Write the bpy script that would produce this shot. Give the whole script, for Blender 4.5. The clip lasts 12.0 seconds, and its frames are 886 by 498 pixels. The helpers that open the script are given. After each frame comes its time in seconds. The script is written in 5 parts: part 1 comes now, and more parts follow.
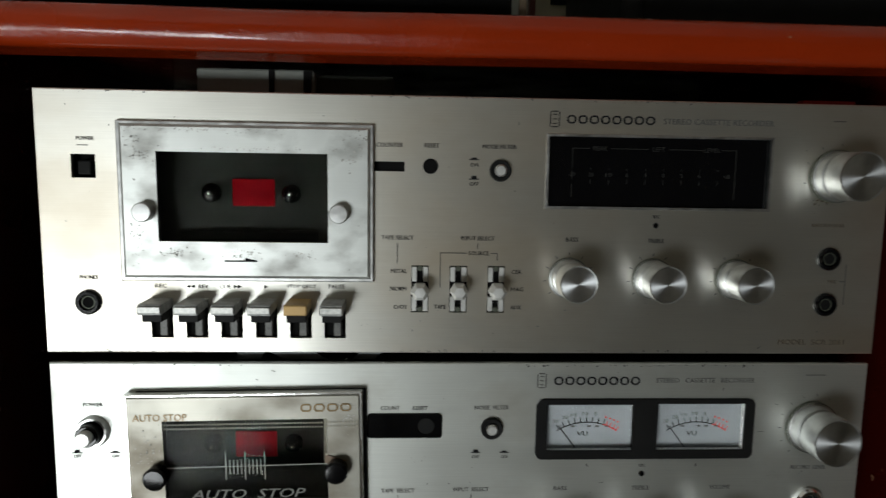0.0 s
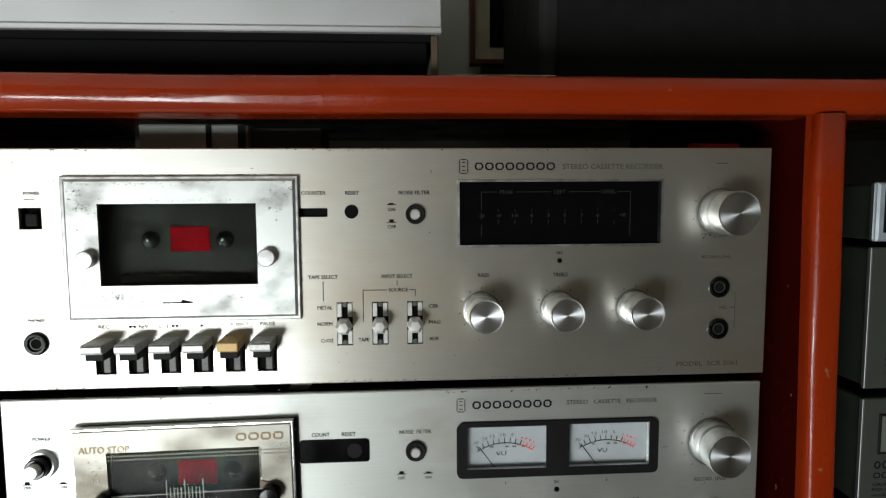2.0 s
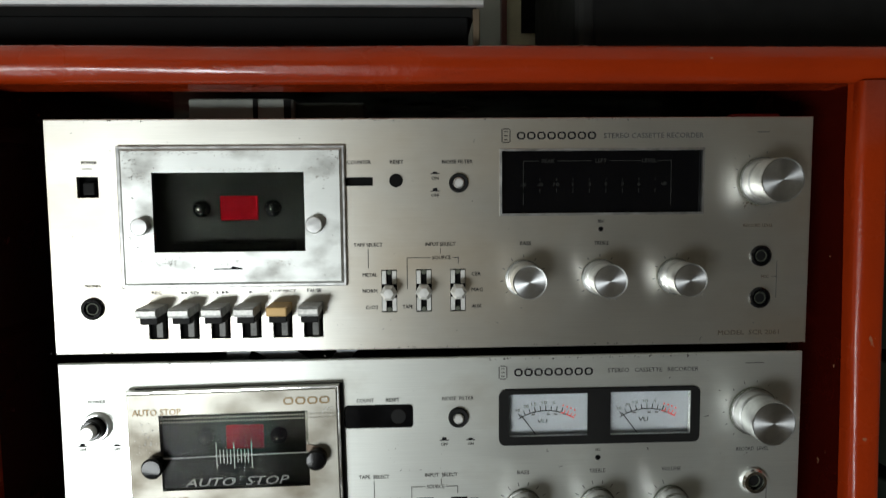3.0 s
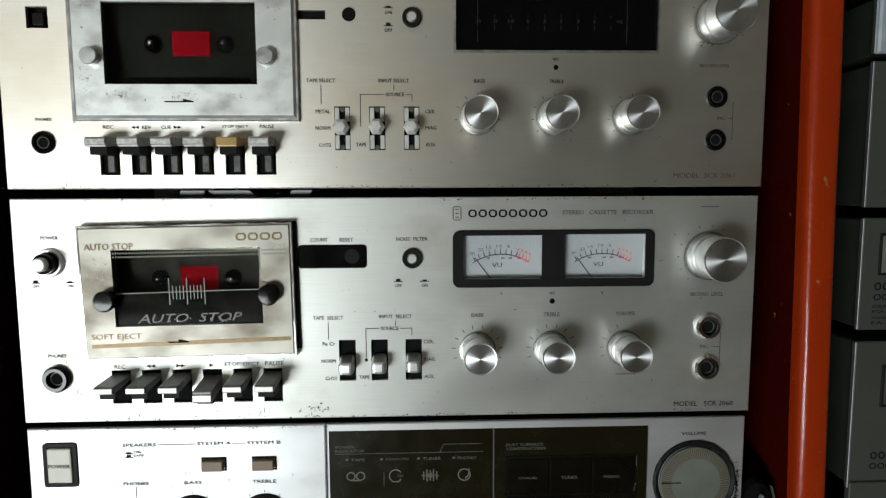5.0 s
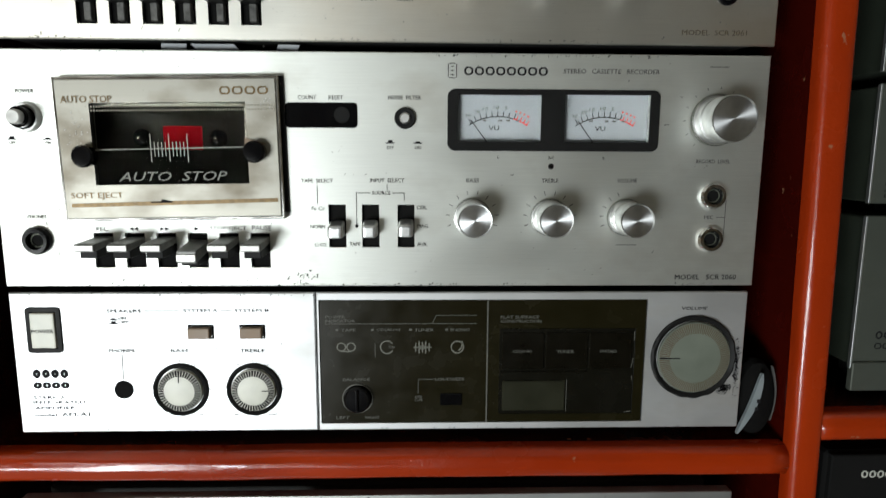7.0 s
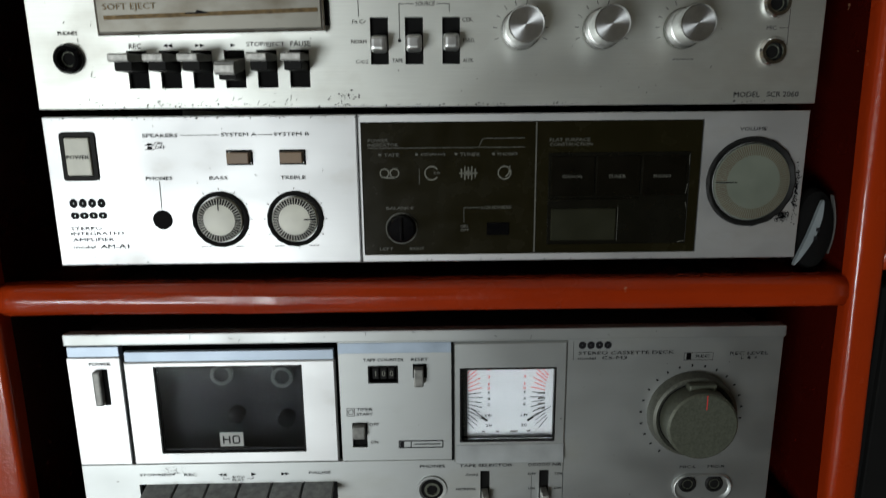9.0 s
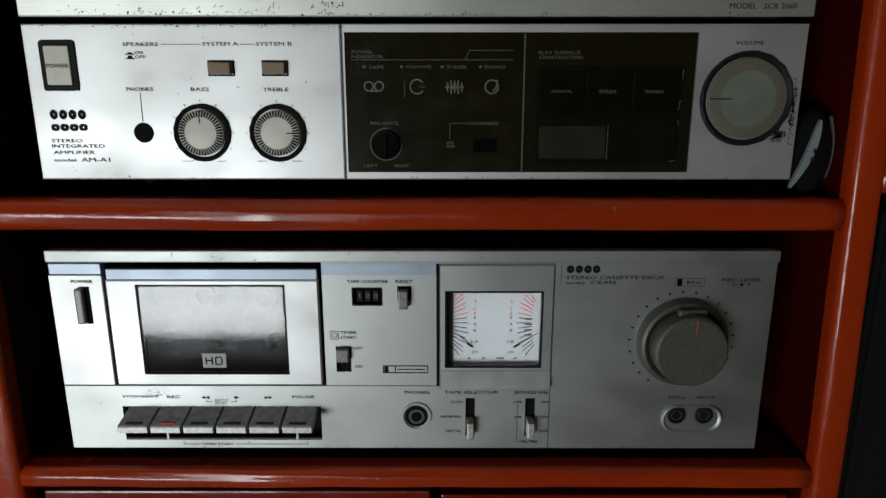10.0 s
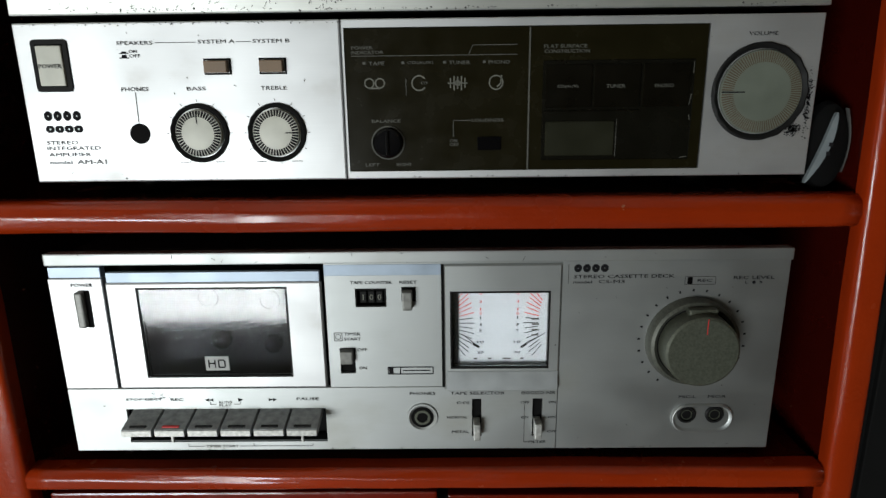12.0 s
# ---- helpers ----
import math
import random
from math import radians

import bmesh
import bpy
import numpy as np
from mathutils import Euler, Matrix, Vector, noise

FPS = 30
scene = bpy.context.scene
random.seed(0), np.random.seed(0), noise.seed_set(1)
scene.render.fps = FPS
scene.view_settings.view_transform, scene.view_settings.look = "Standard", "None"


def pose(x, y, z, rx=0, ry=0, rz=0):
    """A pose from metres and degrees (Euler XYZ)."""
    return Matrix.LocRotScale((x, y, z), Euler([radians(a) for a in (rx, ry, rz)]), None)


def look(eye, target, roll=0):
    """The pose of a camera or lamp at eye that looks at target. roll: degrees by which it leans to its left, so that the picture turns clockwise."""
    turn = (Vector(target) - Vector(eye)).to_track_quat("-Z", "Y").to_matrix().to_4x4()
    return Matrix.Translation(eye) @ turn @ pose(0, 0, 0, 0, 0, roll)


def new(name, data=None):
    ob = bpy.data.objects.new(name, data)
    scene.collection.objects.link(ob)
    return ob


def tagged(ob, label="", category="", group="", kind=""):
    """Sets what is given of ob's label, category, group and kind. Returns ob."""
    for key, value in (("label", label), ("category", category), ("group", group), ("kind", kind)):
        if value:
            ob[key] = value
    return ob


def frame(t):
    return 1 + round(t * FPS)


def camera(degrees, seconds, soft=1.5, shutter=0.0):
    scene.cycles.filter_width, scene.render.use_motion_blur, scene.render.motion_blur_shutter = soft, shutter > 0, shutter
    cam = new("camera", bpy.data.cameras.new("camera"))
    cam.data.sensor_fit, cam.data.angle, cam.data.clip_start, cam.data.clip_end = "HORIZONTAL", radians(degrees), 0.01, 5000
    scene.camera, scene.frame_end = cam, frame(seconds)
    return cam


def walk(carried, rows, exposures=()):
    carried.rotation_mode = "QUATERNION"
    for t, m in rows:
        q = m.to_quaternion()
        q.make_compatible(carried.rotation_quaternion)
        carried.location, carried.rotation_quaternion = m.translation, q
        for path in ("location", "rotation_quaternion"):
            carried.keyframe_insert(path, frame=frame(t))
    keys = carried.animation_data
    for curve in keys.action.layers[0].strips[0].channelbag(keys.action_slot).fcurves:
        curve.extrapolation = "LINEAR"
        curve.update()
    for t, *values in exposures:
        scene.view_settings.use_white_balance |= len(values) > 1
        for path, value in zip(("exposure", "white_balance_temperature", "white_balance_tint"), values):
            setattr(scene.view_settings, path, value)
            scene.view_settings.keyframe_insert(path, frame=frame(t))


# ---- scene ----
cam = camera(71.2, 12.0, soft=1.3, shutter=0.4)
PATH = [
    (0, (-0.027, -0.002, 1.396), (0.068, 1.982, 1.162), 0.9),
    (0.5, (-0.003, -0.02, 1.397), (0.12, 1.963, 1.171), 0.6),
    (1, (0.006, -0.033, 1.402), (0.128, 1.95, 1.175), -0.2),
    (1.5, (0.009, -0.033, 1.404), (0.136, 1.952, 1.201), -0.2),
    (2, (0.01, -0.033, 1.41), (0.139, 1.955, 1.236), -0.3),
    (2.5, (0.005, -0.035, 1.41), (0.111, 1.955, 1.236), -0.5),
    (3, (-0.005, -0.04, 1.389), (0.067, 1.952, 1.234), -0.5),
    (3.5, (0.002, -0.047, 1.362), (0.092, 1.946, 1.226), -0.0),
    (3.7, (0.005, -0.049, 1.345), (0.092, 1.945, 1.219), 0.2),
    (5.3, (0.022, -0.046, 1.301), (0.094, 1.942, 1.094), -0.3),
    (5.5, (0.019, -0.045, 1.299), (0.095, 1.943, 1.096), -0.4),
    (6, (0.029, -0.043, 1.294), (0.105, 1.943, 1.075), -0.6),
    (6.5, (0.034, -0.041, 1.282), (0.11, 1.941, 1.031), -0.2),
    (7, (0.027, -0.04, 1.243), (0.088, 1.935, 0.929), 0.3),
    (7.2, (0.023, -0.035, 1.236), (0.094, 1.94, 0.925), 0.2),
    (8.8, (0.006, -0.043, 1.174), (0.035, 1.918, 0.781), -0.7),
    (9, (0.006, -0.041, 1.159), (0.033, 1.914, 0.737), -0.5),
    (9.5, (0.006, -0.041, 1.139), (0.005, 1.915, 0.721), 0.3),
    (10, (0.02, -0.043, 1.117), (0.017, 1.904, 0.66), 0.0),
    (10.5, (0.027, -0.039, 1.114), (0.022, 1.905, 0.648), -0.1),
    (11, (0.031, -0.036, 1.112), (0.028, 1.902, 0.618), -0.3),
    (11.5, (0.03, -0.035, 1.116), (0.02, 1.9, 0.612), -0.7),
    (12, (0.021, -0.033, 1.125), (-0.002, 1.901, 0.614), -0.7),
]
LIGHT = [(0.0, -0.45), (0.5, 0.02), (1.0, 0.01), (2.5, 0.04), (3.5, 0.0), (5.5, 0.0), (6.0, 0.0), (6.5, -0.1), (6.8, 0.18), (7.2, 0.42), (8.8, -0.2), (9.0, -0.3), (9.5, -0.66), (10.0, -0.64), (10.5, -0.2), (12.0, -0.16)]
walk(cam, [(t, look(eye, target, roll)) for t, eye, target, roll in PATH], LIGHT)

# ---- light ----
world = bpy.data.worlds.new("sky")
scene.world = world
world.use_nodes = True
wn = world.node_tree.nodes
sky = wn.new("ShaderNodeTexSky")
sky.sky_type, sky.sun_disc = "NISHITA", False
sky.sun_elevation, sky.sun_rotation = radians(40), radians(200)
world.node_tree.links.new(sky.outputs[0], wn["Background"].inputs[0])
wn["Background"].inputs[1].default_value = 0.1

# daylight that enters by the low window in the wall behind the camera
lamp = bpy.data.lights.new("window_daylight", "AREA")
lamp.shape, lamp.size, lamp.size_y = "RECTANGLE", 1.3, 0.62
lamp.energy, lamp.color = 57.0, (0.94, 1.0, 1.0)
new("window_daylight", lamp).matrix_world = look((-1.28, -1.795, 0.48), (-1.28, 0.0, 0.48))


# ---- materials ----
def nodes_of(name):
    m = bpy.data.materials.new(name)
    m.use_nodes = True
    t = m.node_tree
    return m, t, t.nodes["Principled BSDF"]


def noise_node(t, scale, detail=4.0, stretch=(1, 1, 1), seed=0.0):
    tc = t.nodes.new("ShaderNodeTexCoord")
    mp = t.nodes.new("ShaderNodeMapping")
    mp.inputs["Scale"].default_value = stretch
    mp.inputs["Location"].default_value = (seed, seed * 0.7, seed * 1.3)
    n = t.nodes.new("ShaderNodeTexNoise")
    n.inputs["Scale"].default_value, n.inputs["Detail"].default_value = scale, detail
    t.links.new(tc.outputs["Object"], mp.inputs[0])
    t.links.new(mp.outputs[0], n.inputs["Vector"])
    return n


def ramp(t, socket, stops):
    r = t.nodes.new("ShaderNodeValToRGB")
    e = r.color_ramp.elements
    e[0].position, e[0].color = stops[0][0], (*stops[0][1], 1)
    e[1].position, e[1].color = stops[-1][0], (*stops[-1][1], 1)
    for p, c in stops[1:-1]:
        e.new(p).color = (*c, 1)
    t.links.new(socket, r.inputs[0])
    return r


def mix(t, fac, a, b, mode="MIX"):
    m = t.nodes.new("ShaderNodeMix")
    m.data_type, m.blend_type = "RGBA", mode
    for i, v in ((0, fac), (6, a), (7, b)):
        if isinstance(v, bpy.types.NodeSocket):
            t.links.new(v, m.inputs[i])
        else:
            m.inputs[i].default_value = (*v, 1) if isinstance(v, tuple) else v
    return m.outputs[2]


def bump(t, p, socket, strength, distance):
    b = t.nodes.new("ShaderNodeBump")
    b.inputs["Strength"].default_value, b.inputs["Distance"].default_value = strength, distance
    t.links.new(socket, b.inputs["Height"])
    t.links.new(b.outputs[0], p.inputs["Normal"])


def grey(v):
    return (v, v, v)


def brushed(name, colour, stain, rough, metal, aniso, seed, grain=1.0, stains=(0.60, 0.72), patches=14):
    """Horizontally brushed metal: fine streaks along x, grime in soft patches, small dark specks."""
    m, t, p = nodes_of(name)
    fine = noise_node(t, 60, 4, (0.5, 1, 34), seed)
    streak = ramp(t, fine.outputs[0], [(0.3, grey(1 - 0.07 * grain)), (0.7, grey(1.0))])
    patch = noise_node(t, patches, 9, (1, 1, 1.6), seed + 3)
    worn = ramp(t, patch.outputs[0], [(stains[0] - 0.06, grey(0)), (stains[1] + 0.06, grey(0.7))])
    speck = noise_node(t, 330, 2, (1, 1, 1), seed + 9)
    dots = ramp(t, speck.outputs[0], [(0.74, grey(0)), (0.78, grey(0.8))])
    c = mix(t, 1.0, colour, streak.outputs[0], "MULTIPLY")
    c = mix(t, worn.outputs[0], c, stain)
    c = mix(t, dots.outputs[0], c, (0.09, 0.08, 0.07))
    t.links.new(c, p.inputs["Base Color"])
    p.inputs["Metallic"].default_value = metal
    p.inputs["Anisotropic"].default_value = aniso
    up = t.nodes.new("ShaderNodeCombineXYZ")
    up.inputs[2].default_value = 1.0
    t.links.new(up.outputs[0], p.inputs["Tangent"])
    r = ramp(t, patch.outputs[0], [(0.35, grey(rough)), (0.75, grey(min(1, rough + 0.16)))])
    t.links.new(r.outputs[0], p.inputs["Roughness"])
    bump(t, p, fine.outputs[0], 0.06 * grain, 0.0004)
    return m


def plain(name, colour, rough=0.5, metal=0.0, spec=0.5, vary=0.12, scale=60, coat=0.0):
    m, t, p = nodes_of(name)
    n = noise_node(t, scale, 5)
    lo, hi = tuple(c * (1 - vary) for c in colour), tuple(min(1, c * (1 + vary)) for c in colour)
    t.links.new(ramp(t, n.outputs[0], [(0.3, lo), (0.7, hi)]).outputs[0], p.inputs["Base Color"])
    t.links.new(ramp(t, n.outputs[0], [(0.3, grey(max(0.02, rough - 0.06))), (0.7, grey(min(1, rough + 0.06)))]).outputs[0], p.inputs["Roughness"])
    p.inputs["Metallic"].default_value = metal
    p.inputs["Specular IOR Level"].default_value = spec
    p.inputs["Coat Weight"].default_value = coat
    return m


def turned(name, colour, rough):
    """Lathe-turned metal: circular grooves round the knob's own axis."""
    m, t, p = nodes_of(name)
    n = noise_node(t, 240, 4)
    t.links.new(ramp(t, n.outputs[0], [(0.3, tuple(c * 0.86 for c in colour)), (0.7, colour)]).outputs[0], p.inputs["Base Color"])
    p.inputs["Metallic"].default_value, p.inputs["Roughness"].default_value = 1.0, rough
    p.inputs["Anisotropic"].default_value, p.inputs["Anisotropic Rotation"].default_value = 0.85, 0.25
    tan = t.nodes.new("ShaderNodeTangent")
    tan.direction_type, tan.axis = "RADIAL", "Y"
    t.links.new(tan.outputs[0], p.inputs["Tangent"])
    return m


def gloss_paint(name, colour, dark, seed):
    """Thick enamel on wood: brush marks along the board, runs, chips and dirt in the hollows."""
    m, t, p = nodes_of(name)
    big = noise_node(t, 9, 6, (1, 1, 1), seed)
    c = ramp(t, big.outputs[0], [(0.25, dark), (0.75, colour)]).outputs[0]
    chip = noise_node(t, 130, 3, (1, 1, 1), seed + 5)
    c = mix(t, ramp(t, chip.outputs[0], [(0.73, grey(0)), (0.76, grey(0.6))]).outputs[0], c, (0.30, 0.16, 0.09))
    t.links.new(c, p.inputs["Base Color"])
    dull = noise_node(t, 22, 7, (1, 1, 1), seed + 11)
    t.links.new(ramp(t, dull.outputs[0], [(0.35, grey(0.14)), (0.65, grey(0.30))]).outputs[0], p.inputs["Roughness"])
    p.inputs["Specular IOR Level"].default_value = 0.26
    t.links.new(ramp(t, dull.outputs[0], [(0.40, grey(0.65)), (0.62, grey(0.12))]).outputs[0], p.inputs["Coat Weight"])
    p.inputs["Coat Roughness"].default_value = 0.07
    lump = noise_node(t, 330, 9, (1, 1, 1), seed + 2)
    lump.inputs["Roughness"].default_value = 0.62
    bump(t, p, lump.outputs[0], 0.36, 0.0010)
    return m


ALU_WARM = brushed("warm_brushed_aluminium", (0.80, 0.785, 0.725), (0.47, 0.375, 0.255), 0.34, 0.92, 0.6, 1.0, 1.0, (0.54, 0.72), 8)
TARNISHED = brushed("tarnished_door_metal", (0.72, 0.74, 0.72), (0.22, 0.215, 0.20), 0.40, 0.9, 0.3, 41.0, 0.4, (0.55, 0.64), 34)
SCUFFED = brushed("scuffed_door_metal", (0.31, 0.30, 0.265), (0.14, 0.115, 0.08), 0.42, 0.9, 0.3, 47.0, 0.4, (0.54, 0.64), 26)
ALU_COOL = brushed("cool_brushed_aluminium", (0.80, 0.82, 0.785), (0.50, 0.475, 0.42), 0.47, 0.9, 0.6, 7.0)
SILVER = brushed("satin_silver_paint", (0.66, 0.67, 0.68), (0.43, 0.40, 0.35), 0.48, 0.9, 0.3, 13.0, 0.35, (0.66, 0.8))
SILVER_DULL = brushed("dull_silver_paint", (0.47, 0.49, 0.49), (0.36, 0.35, 0.30), 0.455, 0.95, 0.3, 19.0, 0.35, (0.64, 0.8))
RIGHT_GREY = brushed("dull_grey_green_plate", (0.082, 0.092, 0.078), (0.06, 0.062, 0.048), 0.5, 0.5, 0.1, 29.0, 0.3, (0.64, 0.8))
# Sky reflected on the deck's chamfers, put into a pale blue colour.
SKY_EDGE = plain("pale_blue_chamfer", (0.34, 0.41, 0.50), 0.42, 0.3)
KNOB = turned("turned_aluminium", (0.86, 0.88, 0.90), 0.38)
KNOB_SIDE = plain("bright_aluminium", (0.60, 0.605, 0.60), 0.38, 1.0, vary=0.2, scale=150)
KNOB_GREY = plain("worn_grey_knob", (0.085, 0.092, 0.070), 0.5, 0.4, vary=0.22, scale=700)
RING_GREY = plain("dark_grey_ring", (0.075, 0.078, 0.064), 0.5, 0.4, vary=0.3, scale=700)
PALE_METAL = plain("pale_bright_metal", (0.66, 0.66, 0.64), 0.36, 0.35, vary=0.1, scale=200)
CHROME = plain("chrome", (0.78, 0.78, 0.77), 0.16, 1.0)
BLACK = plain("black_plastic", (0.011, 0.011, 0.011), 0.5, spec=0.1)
BLACK_GLOSS = plain("black_gloss_plastic", (0.003, 0.003, 0.0035), 0.14, spec=0.22)
HOLE = plain("dark_recess", (0.007, 0.007, 0.007), 0.9, spec=0.1)
CASE = plain("black_enamelled_steel", (0.022, 0.022, 0.021), 0.6, spec=0.15)
OLIVE = plain("smoked_olive_panel", (0.0100, 0.0085, 0.0030), 0.25, spec=0.2)
INK = plain("black_print", (0.012, 0.012, 0.014), 0.8, spec=0.15)
INK_GREY = plain("worn_grey_print", (0.085, 0.083, 0.08), 0.8, spec=0.2)
INK_BROWN = plain("faded_brown_print", (0.085, 0.06, 0.035), 0.7)
INK_WHITE = plain("pale_print", (0.42, 0.42, 0.38), 0.6)
INK_DIM = plain("dim_print", (0.085, 0.085, 0.072), 0.6)
INK_FAINT = plain("faint_print", (0.022, 0.022, 0.02), 0.6, spec=0.2)
INK_RED = plain("red_print", (0.55, 0.03, 0.03), 0.6)
INK_GOLD = plain("worn_gold_print", (0.15, 0.10, 0.045), 0.4, 0.5, vary=0.35, scale=300)
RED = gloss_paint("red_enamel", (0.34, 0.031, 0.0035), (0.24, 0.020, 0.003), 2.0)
RED_DOOR = gloss_paint("red_brown_enamel", (0.17, 0.011, 0.003), (0.11, 0.008, 0.002), 8.0)
RED_LABEL = plain("red_paper_label", (0.60, 0.005, 0.018), 0.7, spec=0.1)
WHITE_PAINT = plain("grey_wall_paint", (0.72, 0.76, 0.70), 0.8, scale=6)
DIAL = plain("ivory_dial", (0.62, 0.62, 0.55), 0.45)
DIAL_GREY = plain("grey_dial", (0.128, 0.145, 0.118), 0.45)
METER = plain("meter_card", (0.22, 0.235, 0.25), 0.6, vary=0.05)
METER_WHITE = plain("bright_meter_card", (0.42, 0.44, 0.47), 0.6, vary=0.04)
BROWN = plain("brown_button", (0.20, 0.135, 0.085), 0.5)
GOLD = plain("gold_plastic", (0.42, 0.27, 0.10), 0.4, 0.3)
CREAM = plain("cream_card", (0.62, 0.58, 0.40), 0.8)


def glass(name, tint, rough=0.03, ior=1.45):
    m, t, p = nodes_of(name)
    p.inputs["Base Color"].default_value = (*tint, 1)
    p.inputs["Roughness"].default_value = rough
    p.inputs["Transmission Weight"].default_value = 1.0
    p.inputs["IOR"].default_value = ior
    return m


SMOKE = glass("smoked_window", (0.72, 0.74, 0.69), 0.08, 1.22)
SMOKE_DARK = glass("dark_smoked_window", (0.66, 0.65, 0.60), 0.06, 1.08)
DUSTY = glass("dusty_window", (0.66, 0.67, 0.70), 0.07, 1.43)
CLEAR = glass("clear_window", (0.93, 0.94, 0.93))

MM = 0.001


# ---- mesh helpers, in millimetres of the place: x to the right, y away, z up ----
def origin_of(ob):
    """Where a thing stands; its parts share that origin."""
    while ob and ob.parent:
        ob = ob.parent
    return ob.location.copy() if ob else Vector()


def part(name, bm, material, parent, label="", kind=""):
    """Links a bmesh as one mesh object under a thing or a part, and gives the object."""
    me = bpy.data.meshes.new(name)
    bmesh.ops.scale(bm, vec=(MM, MM, MM), verts=bm.verts)
    base = origin_of(parent)
    bmesh.ops.translate(bm, vec=-base, verts=bm.verts)
    bm.to_mesh(me)
    bm.free()
    me.materials.append(material)
    ob = new(name, me)
    if parent:
        ob.parent = parent
        ob.location = (0, 0, 0)
    if label:
        ob["label"] = label
    if kind:
        ob["kind"] = kind
    return ob


def thing(name, x, y, z, label, category, group=""):
    e = new(name)
    e.empty_display_size = 0.02
    e.location = (x * MM, y * MM, z * MM)
    e.matrix_world = Matrix.Translation(e.location)
    return tagged(e, label, category, group)


def box(x0, x1, y0, y1, z0, z1, bevel=0.0, seg=1):
    bm = bmesh.new()
    bmesh.ops.create_cube(bm, size=1)
    bmesh.ops.scale(bm, vec=(x1 - x0, y1 - y0, z1 - z0), verts=bm.verts)
    bmesh.ops.translate(bm, vec=((x0 + x1) / 2, (y0 + y1) / 2, (z0 + z1) / 2), verts=bm.verts)
    if bevel:
        bmesh.ops.bevel(bm, geom=bm.edges[:], offset=bevel, segments=seg, affect="EDGES", profile=0.6)
    return bm


def lathe(cx, cz, profile, seg=40, wave=0.0, waves=0, smooth=True):
    """A body turned round an axis along y: profile of (radius, y) from front to back; wave: knurling."""
    bm = bmesh.new()
    rings = []
    for k, (r, y) in enumerate(profile):
        if r < 1e-4:
            rings.append([bm.verts.new((cx, y, cz))])
            continue
        ring = []
        for i in range(seg):
            a = 2 * math.pi * i / seg
            rr = r + (wave * math.cos(waves * a) if wave and 0 < k < len(profile) - 1 else 0)
            ring.append(bm.verts.new((cx + rr * math.cos(a), y, cz + rr * math.sin(a))))
        rings.append(ring)
    for a, b in zip(rings, rings[1:]):
        for i in range(seg):
            j = (i + 1) % seg
            if len(a) == 1:
                f = bm.faces.new((a[0], b[j], b[i]))
            elif len(b) == 1:
                f = bm.faces.new((a[i], a[j], b[0]))
            else:
                f = bm.faces.new((a[i], a[j], b[j], b[i]))
            f.smooth = smooth
    bmesh.ops.recalc_face_normals(bm, faces=bm.faces[:])
    for e in bm.edges:
        e.smooth = e.calc_face_angle(0) < 0.6
    return bm


def plate(x0, x1, z0, z1, holes, y0, y1, edge=0.6):
    """A face plate with rectangular openings (x0, x1, z0, z1) right through it, its outer edge chamfered."""
    xs = sorted({x0, x1, *(v for h in holes for v in h[:2])})
    zs = sorted({z0, z1, *(v for h in holes for v in h[2:4])})
    bm = bmesh.new()

    def filled(i, j):
        if not (0 <= i < len(xs) - 1 and 0 <= j < len(zs) - 1):
            return False
        cx, cz = (xs[i] + xs[i + 1]) / 2, (zs[j] + zs[j + 1]) / 2
        return not any(a < cx < b and c < cz < d for a, b, c, d in holes)

    def inset(v, lo, hi):
        return v + edge if v == lo else v - edge if v == hi else v

    front = {(i, j): bm.verts.new((inset(x, x0, x1), y0, inset(z, z0, z1))) for i, x in enumerate(xs) for j, z in enumerate(zs)}
    rim = {(i, j): bm.verts.new((x, y0 + edge, z)) for i, x in enumerate(xs) for j, z in enumerate(zs)
           if x in (x0, x1) or z in (z0, z1)}
    back = {(i, j): bm.verts.new((x, y1, z)) for i, x in enumerate(xs) for j, z in enumerate(zs)}
    for i in range(len(xs) - 1):
        for j in range(len(zs) - 1):
            if not filled(i, j):
                continue
            bm.faces.new((front[i, j], front[i + 1, j], front[i + 1, j + 1], front[i, j + 1]))
            for (di, dj), (p, q) in (((0, -1), ((i, j), (i + 1, j))), ((1, 0), ((i + 1, j), (i + 1, j + 1))),
                                     ((0, 1), ((i + 1, j + 1), (i, j + 1))), ((-1, 0), ((i, j + 1), (i, j)))):
                if filled(i + di, j + dj):
                    continue
                outer = not (0 <= i + di < len(xs) - 1 and 0 <= j + dj < len(zs) - 1)
                if outer:
                    bm.faces.new((front[q], front[p], rim[p], rim[q]))
                    bm.faces.new((rim[q], rim[p], back[p], back[q]))
                else:
                    bm.faces.new((front[q], front[p], back[p], back[q]))
    bmesh.ops.delete(bm, geom=[v for v in bm.verts if not v.link_faces], context="VERTS")
    return bm


def frame_ring(x0, x1, z0, z1, w, y0, y1, edge=0.4):
    """A rectangular frame of width w round the opening x0..x1, z0..z1."""
    return plate(x0 - w, x1 + w, z0 - w, z1 + w, [(x0, x1, z0, z1)], y0, y1, edge)


